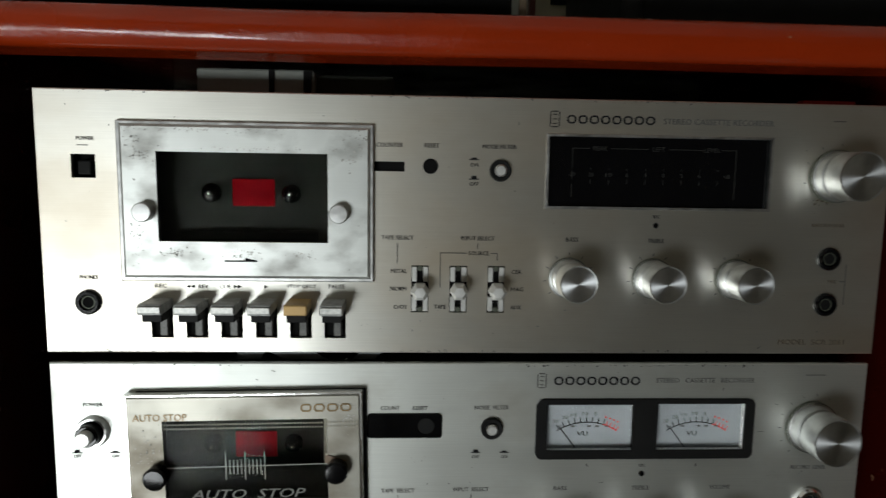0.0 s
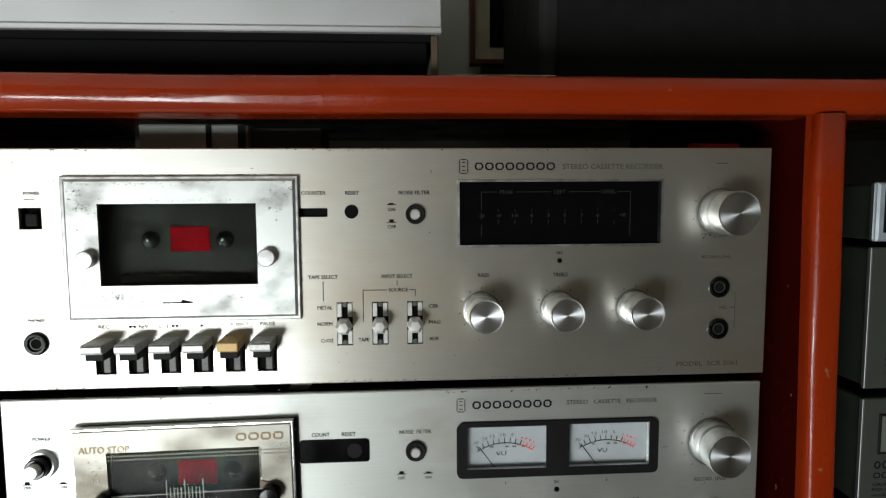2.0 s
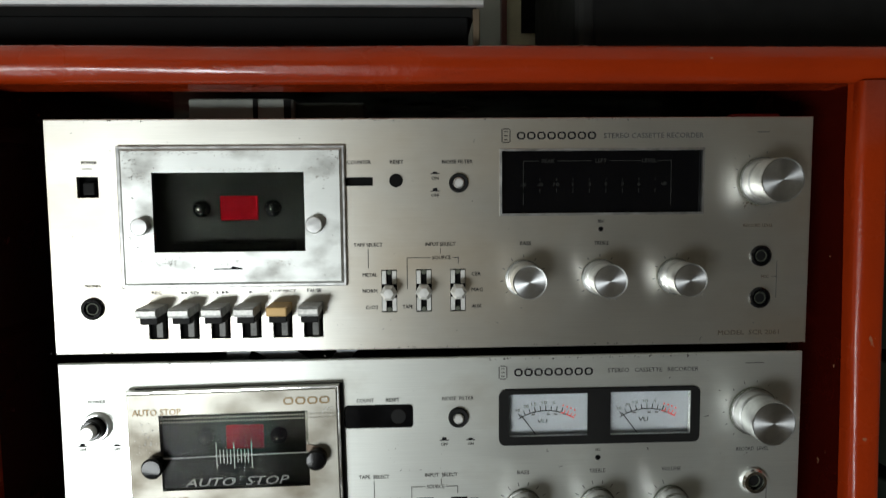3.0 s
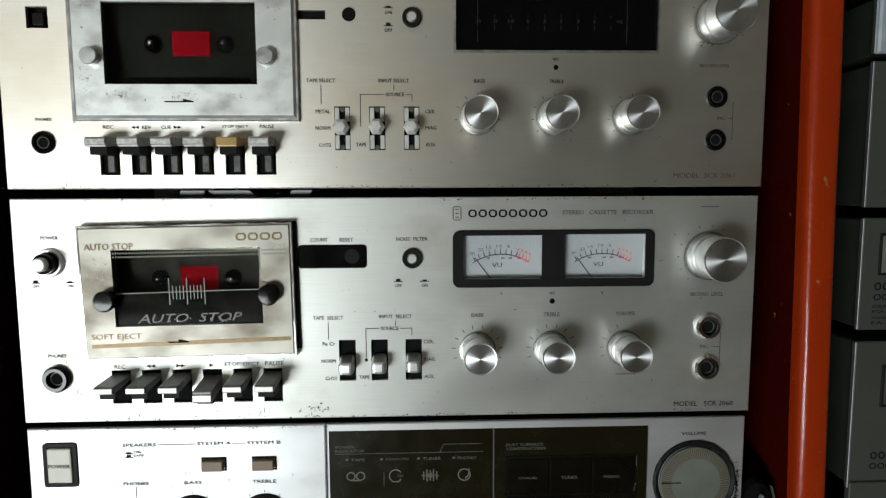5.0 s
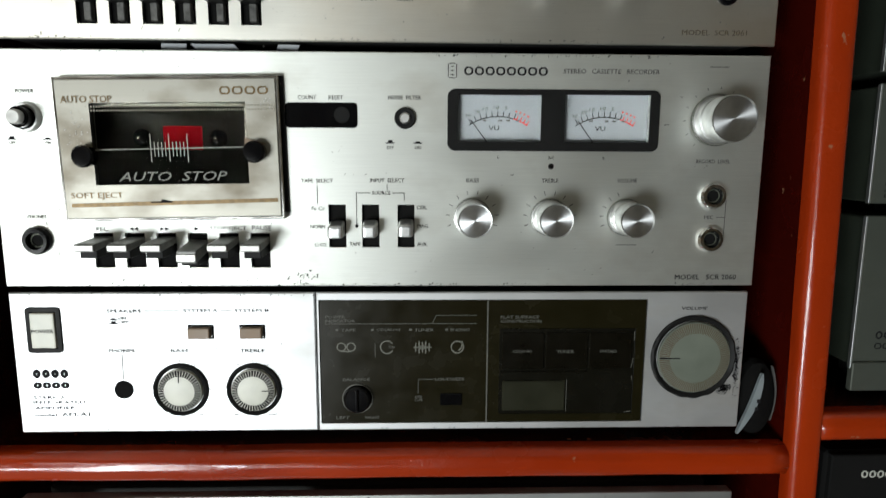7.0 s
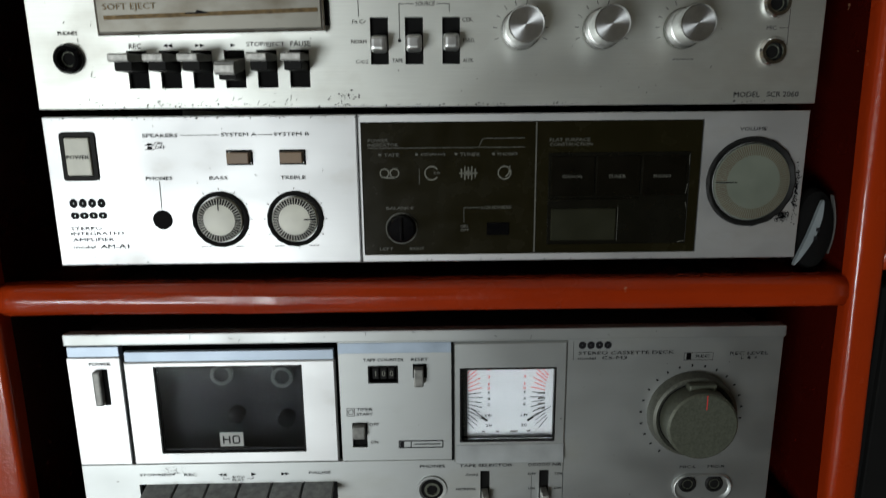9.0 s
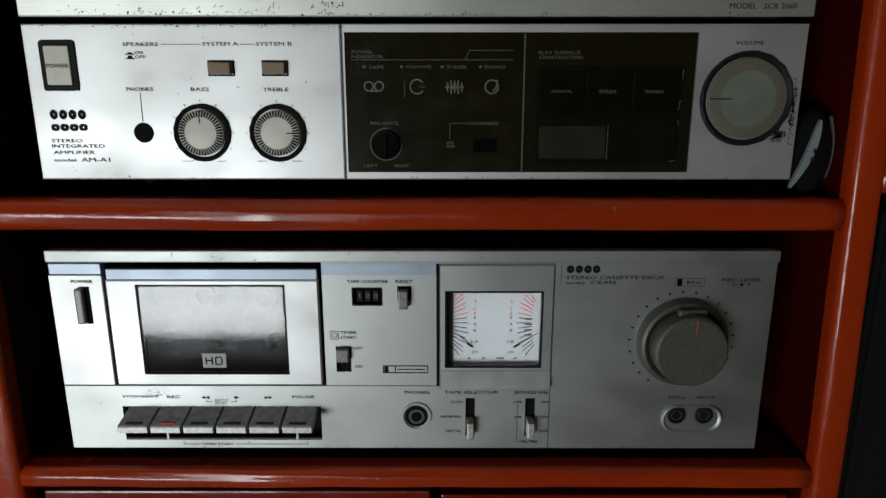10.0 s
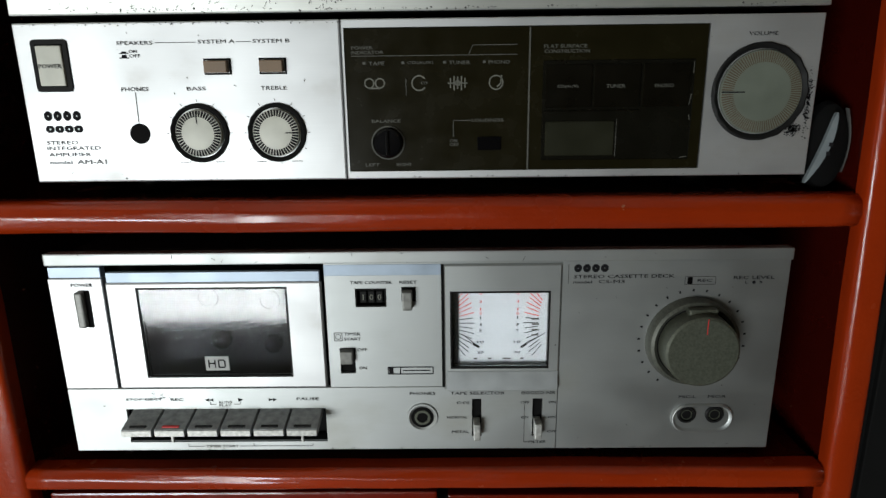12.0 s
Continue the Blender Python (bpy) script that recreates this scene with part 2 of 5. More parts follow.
def rounded(bm, x0, x1, z0, z1, r):
    """Cut the four outer corners of a plate to the radius r."""
    for sx, cx in ((-1, x0 + r), (1, x1 - r)):
        for sz, cz in ((-1, z0 + r), (1, z1 - r)):
            for d in (15, 30, 45, 60, 75):
                no = Vector((sx * math.cos(radians(d)), 0, sz * math.sin(radians(d))))
                co = Vector((cx, 0, cz)) + no * r
                bmesh.ops.bisect_plane(bm, geom=bm.verts[:] + bm.edges[:] + bm.faces[:], plane_co=co, plane_no=no, clear_outer=True)
                rim = [e for e in bm.edges if e.is_boundary and all(abs((v.co - co).dot(no)) < 0.001 for v in e.verts)]
                bmesh.ops.holes_fill(bm, edges=rim, sides=0)
    return bm


def sheet(points, y):
    """A flat printed shape."""
    bm = bmesh.new()
    bm.faces.new([bm.verts.new((x, y, z)) for x, z in points])
    return bm


def strips(lines, y, w):
    """Printed lines: each (x0, z0, x1, z1) as a flat bar of width w."""
    bm = bmesh.new()
    for x0, z0, x1, z1 in lines:
        d = math.hypot(x1 - x0, z1 - z0) or 1
        nx, nz = -(z1 - z0) / d * w / 2, (x1 - x0) / d * w / 2
        bm.faces.new([bm.verts.new((x, y, z)) for x, z in ((x0 - nx, z0 - nz), (x1 - nx, z1 - nz), (x1 + nx, z1 + nz), (x0 + nx, z0 + nz))])
    return bm


def text(words, cx, cz, w, h, y, material, parent, slant=0.0, name="lettering"):
    """Words in the built-in font, w wide and h high round (cx, cz), on the plane y."""
    cu = bpy.data.curves.new("t", "FONT")
    cu.body, cu.shear, cu.resolution_u = words, slant, 2
    ob = bpy.data.objects.new("t", cu)
    me = bpy.data.meshes.new_from_object(ob)
    bm = bmesh.new()
    bm.from_mesh(me)
    bpy.data.objects.remove(ob)
    bpy.data.curves.remove(cu)
    bpy.data.meshes.remove(me)
    xs, ys = [v.co.x for v in bm.verts], [v.co.y for v in bm.verts]
    ax, bx, ay, by = min(xs), max(xs), min(ys), max(ys)
    w = w * 0.4 if words == "1" else w
    for v in bm.verts:
        u, k = (v.co.x - ax) / (bx - ax) - 0.5, (v.co.y - ay) / (by - ay) - 0.5
        v.co = (cx + u * w, y, cz + k * h)
    if h < 4:
        twin = bmesh.ops.duplicate(bm, geom=bm.verts[:] + bm.edges[:] + bm.faces[:])["geom"]
        bmesh.ops.translate(bm, vec=(0.08, -0.02, 0.04), verts=[g for g in twin if isinstance(g, bmesh.types.BMVert)])
    return part(name, bm, material, parent)


def word_bars(n, cx, cz, w, h, y, material, parent, fill=0.84, name="brand_mark", stroke=0.24):
    """A brand name as a row of plain rings with cut corners, one for each letter."""
    bm = bmesh.new()
    step, t, half = w / n, h * stroke, h / 2
    for i in range(n):
        mid, hw = cx - w / 2 + (i + 0.5) * step, step * fill / 2

        def ring(a, b, c):
            return [bm.verts.new((mid + px, y, cz + pz)) for px, pz in ((-a + c, -b), (a - c, -b), (a, -b + c), (a, b - c), (a - c, b), (-a + c, b), (-a, b - c), (-a, -b + c))]
        outer, inner = ring(hw, half, h * 0.28), ring(hw - t, half - t * 0.8, h * 0.14)
        for k in range(8):
            bm.faces.new((outer[k], outer[(k + 1) % 8], inner[(k + 1) % 8], inner[k]))
    return part(name, bm, material, parent, kind="stuff")


def settle_door(leaf, fx, fz, k, turn, cx, cz):
    """A proud door leaf: its outline lies k nearer to (fx, fz) than its print on the plate, turned by so many degrees."""
    m = Matrix.Translation((cx, 0, cz)) @ Matrix.Rotation(radians(-turn), 4, "Y") @ Matrix.Translation((-cx, 0, -cz))
    base = origin_of(leaf) / MM
    for ob in (leaf, *leaf.children):
        if ob.name.split(".")[0] == "tape_well":
            continue
        for v in ob.data.vertices:
            p = v.co / MM + base
            p.x, p.z = fx + (p.x - fx) * k, fz + (p.z - fz) * k
            v.co = (m @ p - base) * MM


def knob(parent, cx, cz, y, r, h, base_r):
    """A stepped aluminium knob: skirt, waist, polished rim and a turned face."""
    k = part("knob", lathe(cx, cz, [(r - 0.9, y - h + 0.5), (r - 0.2, y - h + 0.35), (r, y - h + 1.0), (r, y - h * 0.45),
                                    (r * 0.90, y - h * 0.43), (r * 0.90, y - h * 0.36), (r, y - h * 0.34),
                                    (r * 1.03, y - 2.4), (base_r, y - 2.2), (base_r, y)], 48), KNOB_SIDE, parent)
    part("knob_groove", lathe(cx, cz, [(r * 0.905, y - h * 0.445), (r * 0.915, y - h * 0.43), (r * 0.915, y - h * 0.365), (r * 0.905, y - h * 0.35)], 40), BLACK, k)
    part("skirt_line", lathe(cx, cz, [(base_r - 0.5, y - 2.35), (base_r + 0.05, y - 2.15), (base_r + 0.12, y - 0.9), (base_r + 0.05, y)], 40), KNOB_GREY, k)
    face = part("knob_face", lathe(0, 0, [(0, -0.05), (r - 0.9, 0.0), (r - 0.9, 0.6)], 48), KNOB, None, "lathe-turned face")
    face.parent = k
    face.location = Vector((cx, y - h + 0.5, cz)) * MM - origin_of(k)
    return k


def jack(parent, cx, cz, y, r, inner, material, proud=2.0):
    j = part("jack_socket", lathe(cx, cz, [(inner, y - 0.3), (inner, y - proud), (r * 0.86, y - proud), (r, y - proud * 0.6), (r, y)], 32), material, parent)
    part("jack_hole", lathe(cx, cz, [(0, y - 0.35), (inner, y - 0.35), (inner, y)], 24), HOLE, j)
    part("jack_contact", lathe(cx, cz, [(inner * 0.70, y - 0.5), (inner * 0.70, y - 0.9), (inner * 0.80, y - 0.9), (inner * 0.80, y - 0.4)], 24), KNOB_GREY, j)
    return j


def casing(parent, x0, x1, z0, z1, y0, depth, feet):
    part("casing", box(x0, x1, y0, y0 + depth, z0, z1, 1.0), CASE, parent, "black enamelled steel casing")
    for fx in (x0 + 40, x1 - 40):
        for fy in (y0 + 35, y0 + depth - 35):
            bm = lathe(0, 0, [(0, -feet), (9, -feet), (10, -feet + 1), (10, 0), (0, 0)], 20)
            bmesh.ops.rotate(bm, cent=(0, 0, 0), matrix=Matrix.Rotation(radians(90), 3, "X"), verts=bm.verts)
            bmesh.ops.translate(bm, vec=(fx, fy, z0), verts=bm.verts)
            part("foot", bm, BLACK, parent)


# ---- the room ----
def slab(name, x0, x1, y0, y1, z0, z1, material, label="", category=""):
    return tagged(part(name, box(x0, x1, y0, y1, z0, z1), material, None), label, category, kind="structure")


FLOOR, TOP = -550, 2250
WOOD_FLOOR = plain("grey_cement_floor", (0.12, 0.115, 0.10), 0.7, scale=5)
ROOM_PAINT = plain("brown_beige_wall_paint", (0.15, 0.115, 0.075), 0.8, scale=6)
CEILING = plain("pale_ceiling", (0.66, 0.63, 0.57), 0.9, scale=4)
slab("floor", -2000, 1900, -1800, 720, FLOOR - 60, FLOOR, WOOD_FLOOR, "grey cement floor of the room", "floor")
slab("ceiling", -2000, 1900, -1800, 720, TOP, TOP + 60, CEILING, "pale off-white flat ceiling", "ceiling")
slab("wall_north", -2000, 1900, 606, 720, FLOOR, TOP, WHITE_PAINT, "grey painted wall behind the rack", "wall")
slab("wall_west", -2080, -2000, -1880, 720, FLOOR, TOP, ROOM_PAINT, "brown-beige painted wall", "wall")
slab("wall_east", 1900, 1980, -1880, 720, FLOOR, TOP, ROOM_PAINT, "brown-beige painted wall", "wall")
opening = plate(-2000, 1900, FLOOR, TOP, [(-1940, -620, 160, 800)], -1880, -1800, 0.5)
tagged(part("wall_south", opening, ROOM_PAINT, None), "brown-beige painted wall with a low window", "wall", kind="structure")


# ---- the red rack ----
def nosed(x0, x1, z0, z1, y0, y1, upright=False):
    """A board whose front edge is a half round; along x, or standing along z when upright."""
    bm = bmesh.new()
    half = (x1 - x0) / 2 if upright else (z1 - z0) / 2
    mid = (x0 + x1) / 2 if upright else (z0 + z1) / 2
    if upright:  # a flat face with rounded corners
        arc = [math.pi * (i / 14 - 0.5) for i in range(15)]
        prof = [(y0 + 7.0 * (1 - abs(math.cos(a)) ** 0.55), mid + half * math.copysign(abs(math.sin(a)) ** 0.55, a)) for a in arc]
    else:
        prof = [(y0 + half * 0.75 - half * 0.75 * math.cos(a), mid + half * math.sin(a)) for a in [math.pi * (i / 14 - 0.5) for i in range(15)]]
    prof += [(y1, mid + half), (y1, mid - half)]
    n = 40
    lo, hi = (z0, z1) if upright else (x0, x1)
    rings = []
    for k in range(n + 1):
        s = lo + (hi - lo) * k / n
        ring = []
        for y, q in prof:
            wob = 0.35 * math.sin(s * 0.031 + q) + 0.25 * math.sin(s * 0.083)
            v = (q, y + wob, s) if upright else (s, y + wob, q + 0.25 * math.sin(s * 0.023))
            ring.append(bm.verts.new(v))
        rings.append(ring)
    m = len(prof)
    for a, b in zip(rings, rings[1:]):
        for i in range(m):
            f = bm.faces.new((a[i], a[(i + 1) % m], b[(i + 1) % m], b[i]))
            f.smooth = i < 14
    bm.faces.new(rings[0])
    bm.faces.new(rings[-1])
    bmesh.ops.recalc_face_normals(bm, faces=bm.faces[:])
    return bm


rack = thing("shelf_rack", 0, 320, FLOOR, "glossy red enamelled wooden rack with round-nosed shelves and posts", "shelf rack")
BACK = 600
# Same red enamel as the lipping, darkened: the boards' shade is in the colour.
SHADED_BOARD = gloss_paint("dark_red_board", (0.05, 0.003, 0.0015), (0.032, 0.002, 0.001), 5.0)
for x0, x1 in ((-272, -250), (252, 272), (752, 772)):
    inner = x0 + 1.5 if x0 > 0 else x0
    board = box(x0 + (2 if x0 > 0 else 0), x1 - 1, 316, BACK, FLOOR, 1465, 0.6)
    lipping = nosed(inner, x1 + (0 if x0 > 0 else 0.5), FLOOR, 1455, 306, 318, True)
    if x0 == 252:  # the middle upright leans a little
        for v in board.verts[:] + lipping.verts[:]:
            v.co.x += 1.0 - 6.7 * min(1.4, (v.co.z - 930) / 340)
    part("post", board, SHADED_BOARD, rack, "red upright board, its shade put into the colour")
    part("post_lipping", lipping, RED, rack, "red enamelled round edge of the upright")
part("shelf", nosed(-300, 800, 1454.5, 1475.5, 306, 336), RED, rack, "round-nosed top shelf lipping")
part("shelf_board", box(-272, 800, 335, BACK, 1465, 1475), SHADED_BOARD, rack)
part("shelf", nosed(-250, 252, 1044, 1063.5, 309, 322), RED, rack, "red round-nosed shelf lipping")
part("shelf_board", box(-250, 252, 321, BACK, 1045.0, 1063.1), SHADED_BOARD, rack)
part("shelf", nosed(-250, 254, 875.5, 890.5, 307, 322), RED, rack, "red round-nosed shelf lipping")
part("shelf_board", box(-250, 252, 321, BACK, 873.5, 890.1), SHADED_BOARD, rack)
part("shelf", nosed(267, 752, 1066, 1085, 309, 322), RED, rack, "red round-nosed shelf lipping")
part("shelf_board", box(267, 752, 321, BACK, 1067.0, 1084.6), SHADED_BOARD, rack)
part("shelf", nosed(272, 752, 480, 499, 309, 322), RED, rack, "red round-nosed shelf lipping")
part("shelf_board", box(272, 752, 321, BACK, 481.0, 498.6), SHADED_BOARD, rack)


# ---- cassette decks ----
F = 318.0          # the plane of the front plates
P = F - 0.25       # the plane of the print on them


WELL = plain("dark_olive_well", (0.008, 0.0095, 0.0065), 0.5)


def cassette(parent, x0, x1, z0, z1, y, red, hubs, hub_z, hub_r=5.0):
    """The tape well behind a window: dark back, red label, two spindles."""
    well = part("tape_well", box(x0 - 2, x1 + 2, y + 9, y + 12, z0 - 2, z1 + 2), WELL, parent)
    part("label_sticker", box(red[0], red[1], y + 7.6, y + 9, red[2], red[3], 0.8, 2), RED_LABEL, well, "red label on the cassette")
    for hx in hubs:
        part("spindle", lathe(hx, hub_z, [(0, y + 3.2), (1.0, y + 3.4), (1.3, y + 5), (hub_r * 0.7, y + 5.4), (hub_r, y + 7), (hub_r, y + 9)], 20), BLACK_GLOSS, well)
        part("spindle_tip", lathe(hx, hub_z, [(0, y + 2.2), (0.8, y + 2.5), (1.0, y + 3.6)], 12), CHROME, well)
    return well


def slider(parent, x0, x1, z0, z1, hz, fork=False):
    """A lever switch in an upright slot, its handle at height hz."""
    cx = (x0 + x1) / 2
    sw = part("slide_switch", box(x0, x1, F + 2.5, F + 4, z0, z1), HOLE, parent)
    if fork:
        for a, b, end in ((z1 - 9.0, z1 - 1.2, 1), (z0 + 1.2, z0 + 9.0, -1)):
            part("switch_fork", box(cx - 4.2, cx - 1.7, F - 0.2, F + 2.5, a, b, 0.2), PALE_METAL, sw)
            part("switch_fork", box(cx + 1.7, cx + 4.2, F - 0.2, F + 2.5, a, b, 0.2), PALE_METAL, sw)
            tip = b - 0.9 if end > 0 else a + 0.9
            part("fork_bridge", lathe(cx, tip, [(0, F + 0.4), (1.4, F + 0.5), (1.7, F + 2.4)], 12), KNOB_GREY, sw)
        part("lever", lathe(cx, hz, [(0, F - 12.0), (2.9, F - 11.9), (4.8, F - 9.2), (4.8, F - 5.2), (2.8, F - 4.0), (2.6, F + 2.5)], 6, smooth=False), PALE_METAL, sw, "faceted bright metal lever")
        return sw
    bm = box(cx - 4.3, cx + 4.3, F - 11.5, F + 2.5, hz - 4.6, hz + 5.2, 2.2, 3)
    for v in bm.verts:
        if v.co.y < F - 7:
            v.co.z = hz + (v.co.z - hz) * 0.75 - 0.6
    part("lever", bm, KNOB_SIDE, sw, "bright metal lever")
    return sw


def key(parent, cx, width, z0, z1, front, material, drop=0.0):
    """A flat piano key: a blade that leans down to its front edge, on a dark stem."""
    bm = box(cx - width / 2, cx + width / 2, front, F + 4, z0, z1, 0.7, 2)
    for v in bm.verts:
        k = (F - v.co.y) / (F - front)
        v.co.z -= drop * max(0, k)
        if v.co.z < z0 + 1.2 - drop * max(0, k) and k < 0.8:
            v.co.z += 1.0
    return part("key", bm, material, parent)


KEY_TOP = plain("scuffed_grey_key", (0.17, 0.17, 0.16), 0.45, 0.4, vary=0.3, scale=220)
KEY_PALE = plain("worn_pale_key", (0.36, 0.365, 0.36), 0.42, 0.3, vary=0.35, scale=260)
KEY_EDGE = plain("worn_bright_key_edge", (0.48, 0.48, 0.46), 0.45, 0.6, vary=0.3, scale=400)


def scale_marks(cx, cz, r0, r1, a0, a1, n):
    out = []
    for i in range(n):
        a = radians(a0 + (a1 - a0) * i / (n - 1))
        out.append((cx + r0 * math.cos(a), cz + r0 * math.sin(a), cx + r1 * math.cos(a), cz + r1 * math.sin(a)))
    return out


def arrow_marks(parent, cx, cz, size, dirs, material):
    bm = bmesh.new()
    n = len(dirs)
    for i, d in enumerate(dirs):
        ox = cx + (i - (n - 1) / 2) * size
        pts = [(ox - d * size / 2, cz - size * 0.42), (ox + d * size / 2, cz), (ox - d * size / 2, cz + size * 0.42)]
        bm.faces.new([bm.verts.new((x, P, z)) for x, z in pts])
    return part("key_symbol", bm, material, parent)


def arrow_long(parent, x0, x1, z, y):
    bm = strips([(x0, z, x1, z)], y, 0.7)
    bm.faces.new([bm.verts.new((a, y, b)) for a, b in ((x1 - 6, z + 0.3), (x1, z + 0.3), (x1 - 6, z + 1.7))])
    return part("arrow_mark", bm, INK, parent)


def push_icon(parent, cx, cz, up):
    bm = strips([(cx - 2.6, cz - 0.9, cx + 2.6, cz - 0.9)], P, 0.5)
    h = 1.5 if up else 0.8
    bm.faces.new([bm.verts.new((a, P, b)) for a, b in ((cx - 1.4, cz - 0.7), (cx + 1.4, cz - 0.7), (cx + 1.2, cz - 0.7 + h), (cx - 1.2, cz - 0.7 + h))])
    return part("button_symbol", bm, INK, parent)


def scratches(parent, seed, x0, x1, z0, z1, n, size, y=P):
    rng = random.Random(seed)
    lines = []
    for _ in range(n):
        x, z, a = rng.uniform(x0, x1), rng.uniform(z0, z1), rng.uniform(-0.5, 0.5) + rng.choice((0, 1.2))
        d = rng.uniform(0.3, 1.0) * size
        lines.append((x, z, x + d * math.cos(a), z + d * math.sin(a)))
    return part("scratches", strips(lines, y, 0.28), INK_GREY, parent)


def emblem(parent, cx, cz, material):
    """The maker's upright badge as a plain outlined block."""
    bm = strips([(cx - 2.3, cz - 3.6, cx - 2.3, cz + 3.6), (cx + 2.3, cz - 3.6, cx + 2.3, cz + 3.6), (cx - 1.8, cz + 3.9, cx + 1.8, cz + 3.9),
                 (cx - 1.8, cz - 3.9, cx + 1.8, cz - 3.9), (cx - 1, cz + 2.3, cx + 1, cz + 2.3), (cx - 1, cz, cx + 1, cz), (cx - 1, cz - 2.3, cx + 1, cz - 2.3)], P, 0.5)
    return part("maker_badge", bm, material, parent)


# -- the top deck --
d1 = thing("cassette_recorder", 5, F, 1302, "worn warm brushed-aluminium cassette recorder with a wide dark level display", "cassette recorder", "stereo decks")
KX1 = [-156.5 + 17.75 * i for i in range(6)]
slots1 = [(-28.0, -19.0, 1324.5, 1349.5), (-8.0, 1.2, 1324.5, 1349.5), (12.0, 21.0, 1324.5, 1349.5)]
holes1 = [(-198.4, -186.4, 1392.4, 1404.2), (-48.5, -32, 1398, 1403), (42, 160, 1381, 1417.6), (-160, -69, 1358, 1409), *slots1]
holes1 += [(x - 5.6, x + 5.6, 1310.5, 1330.5) for x in KX1]
part("front_plate", plate(-215.5, 225.5, 1302.5, 1436.3, holes1, F, F + 3), ALU_WARM, d1)
casing(d1, -205, 215, 1303.5, 1433.5, F + 14, 255, 5.2)
part("plate_frame", plate(-205, 215, 1303.5, 1433.5, [(-201, 211, 1306.5, 1430.5)], F + 3, F + 14, 0.2), CASE, d1)
part("recess", box(-200, -185, F + 6, F + 7, 1390, 1406), HOLE, d1)
part("power_switch", box(-195.5, -189, F + 0.5, F + 6, 1394, 1401, 0.8, 2), BLACK, d1)
part("counter_recess", box(-50, -30, F + 2.2, F + 3, 1396, 1405), HOLE, d1)
for i, x in enumerate(KX1):
    part("key_slot", box(x - 6.5, x + 6.5, F + 2.6, F + 4, 1309, 1331.5), HOLE, d1)
    if i == 4:
        k = key(d1, x, 11.6, 1326.2, 1331.6, F - 15.5, GOLD, 0.5)
        k["label"] = "key patched with gold-brown tape"
    else:
        k = key(d1, x, 11.6, 1326.2, 1331.6, F - 15.5 - (i % 2) * 0.6, KEY_PALE, 0.5)
        part("key_edge", box(x - 5.6, x + 5.6, F - 16.6 - (i % 2) * 0.6, F - 15.6 - (i % 2) * 0.6, 1326.8, 1330.2, 0.3), KEY_EDGE, k)
    part("key_body", box(x - 4.9, x + 4.9, F - 12.5, F + 2.4, 1321.6, 1326.4, 0.4), BLACK, k, "black key body")
    part("key_stem", box(x - 0.5, x + 3.5, F - 2, F + 2.6, 1312, 1321.5, 0.4), plain("grey_steel", (0.11, 0.11, 0.105), 0.5, 0.5, vary=0.4, scale=300) if i == 0 else bpy.data.materials["grey_steel"], k)
# cassette door: a clear acrylic plate with a metal mask and a dark window
door = part("cassette_door", plate(-175.3, -49.6, 1341.6, 1419.8, [(-157, -71.4, 1360.6, 1406)], F - 4.0, F - 0.4, 1.6), TARNISHED, d1, "tarnished metal cassette door with a clear cover")
part("door_edge", plate(-177.0, -48.2, 1340.0, 1421.3, [(-175.2, -49.7, 1341.7, 1419.7)], F - 2.6, F - 0.3, 0.5), KNOB_SIDE, door, "clear acrylic rim")
part("window", box(-157, -71.4, F - 2.6, F - 1.2, 1360.6, 1406), SMOKE, door, "smoked window")
cassette(door, -157, -71.4, 1360.6, 1406, F, (-121.4, -99.6, 1378.8, 1393), (-132, -91), 1385.6)
part("tape_gate", box(-150, -78, F + 5, F + 8, 1360.6, 1366, 0.8), BLACK, door)
for sx, sz in ((-163.2, 1375.6), (-65.6, 1375.8)):
    part("thumb_screw", lathe(sx, sz, [(0, F - 9.2), (4.4, F - 9), (4.9, F - 8.4), (4.9, F - 4)], 40, 0.1, 20), KNOB_SIDE, door)
arrow_long(door, -124, -107.6, 1350.8, F - 4.3)
TARN = plain("grey_tarnish", (0.44, 0.43, 0.41), 0.6, 0.5, vary=0.4, scale=500)


def blotch(parent, cx, cz, rx, rz, y, seed, n=26, material=TARN):
    """Scattered flecks where the finish has worn through; once, in gold, a painted highlight."""
    rng = random.Random(seed)
    bm = bmesh.new()
    for _ in range(n):
        x, z, r = cx + rng.gauss(0, rx / 2), cz + rng.gauss(0, rz / 2), rng.uniform(0.10, 0.5) * rng.uniform(0.5, 1.4)
        k = rng.randint(5, 7)
        bm.faces.new([bm.verts.new((x + r * rng.uniform(0.5, 1.5) * math.cos(2 * math.pi * i / k), y, z + r * rng.uniform(0.4, 1.1) * math.sin(2 * math.pi * i / k))) for i in range(k)])
    return part("worn_patch", bm, material, parent)


for j, (bx, bz, rx, rz) in enumerate(((-140, 1417, 20, 2), (-110, 1417, 26, 2.2), (-164, 1404, 6, 3), (-60, 1407, 6, 9), (-114, 1354, 9, 5), (-150, 1355, 8, 2), (-84, 1354, 8, 2.5), (-168, 1412, 5, 9), (-55, 1412, 4, 8), (-168, 1360, 4, 14), (-112, 1408, 30, 1.5))):
    blotch(door, bx, bz, rx, rz, F - 4.25, 40 + j, 42)
settle_door(door, 5, 1410, 0.989, 0.0, -112, 1380)
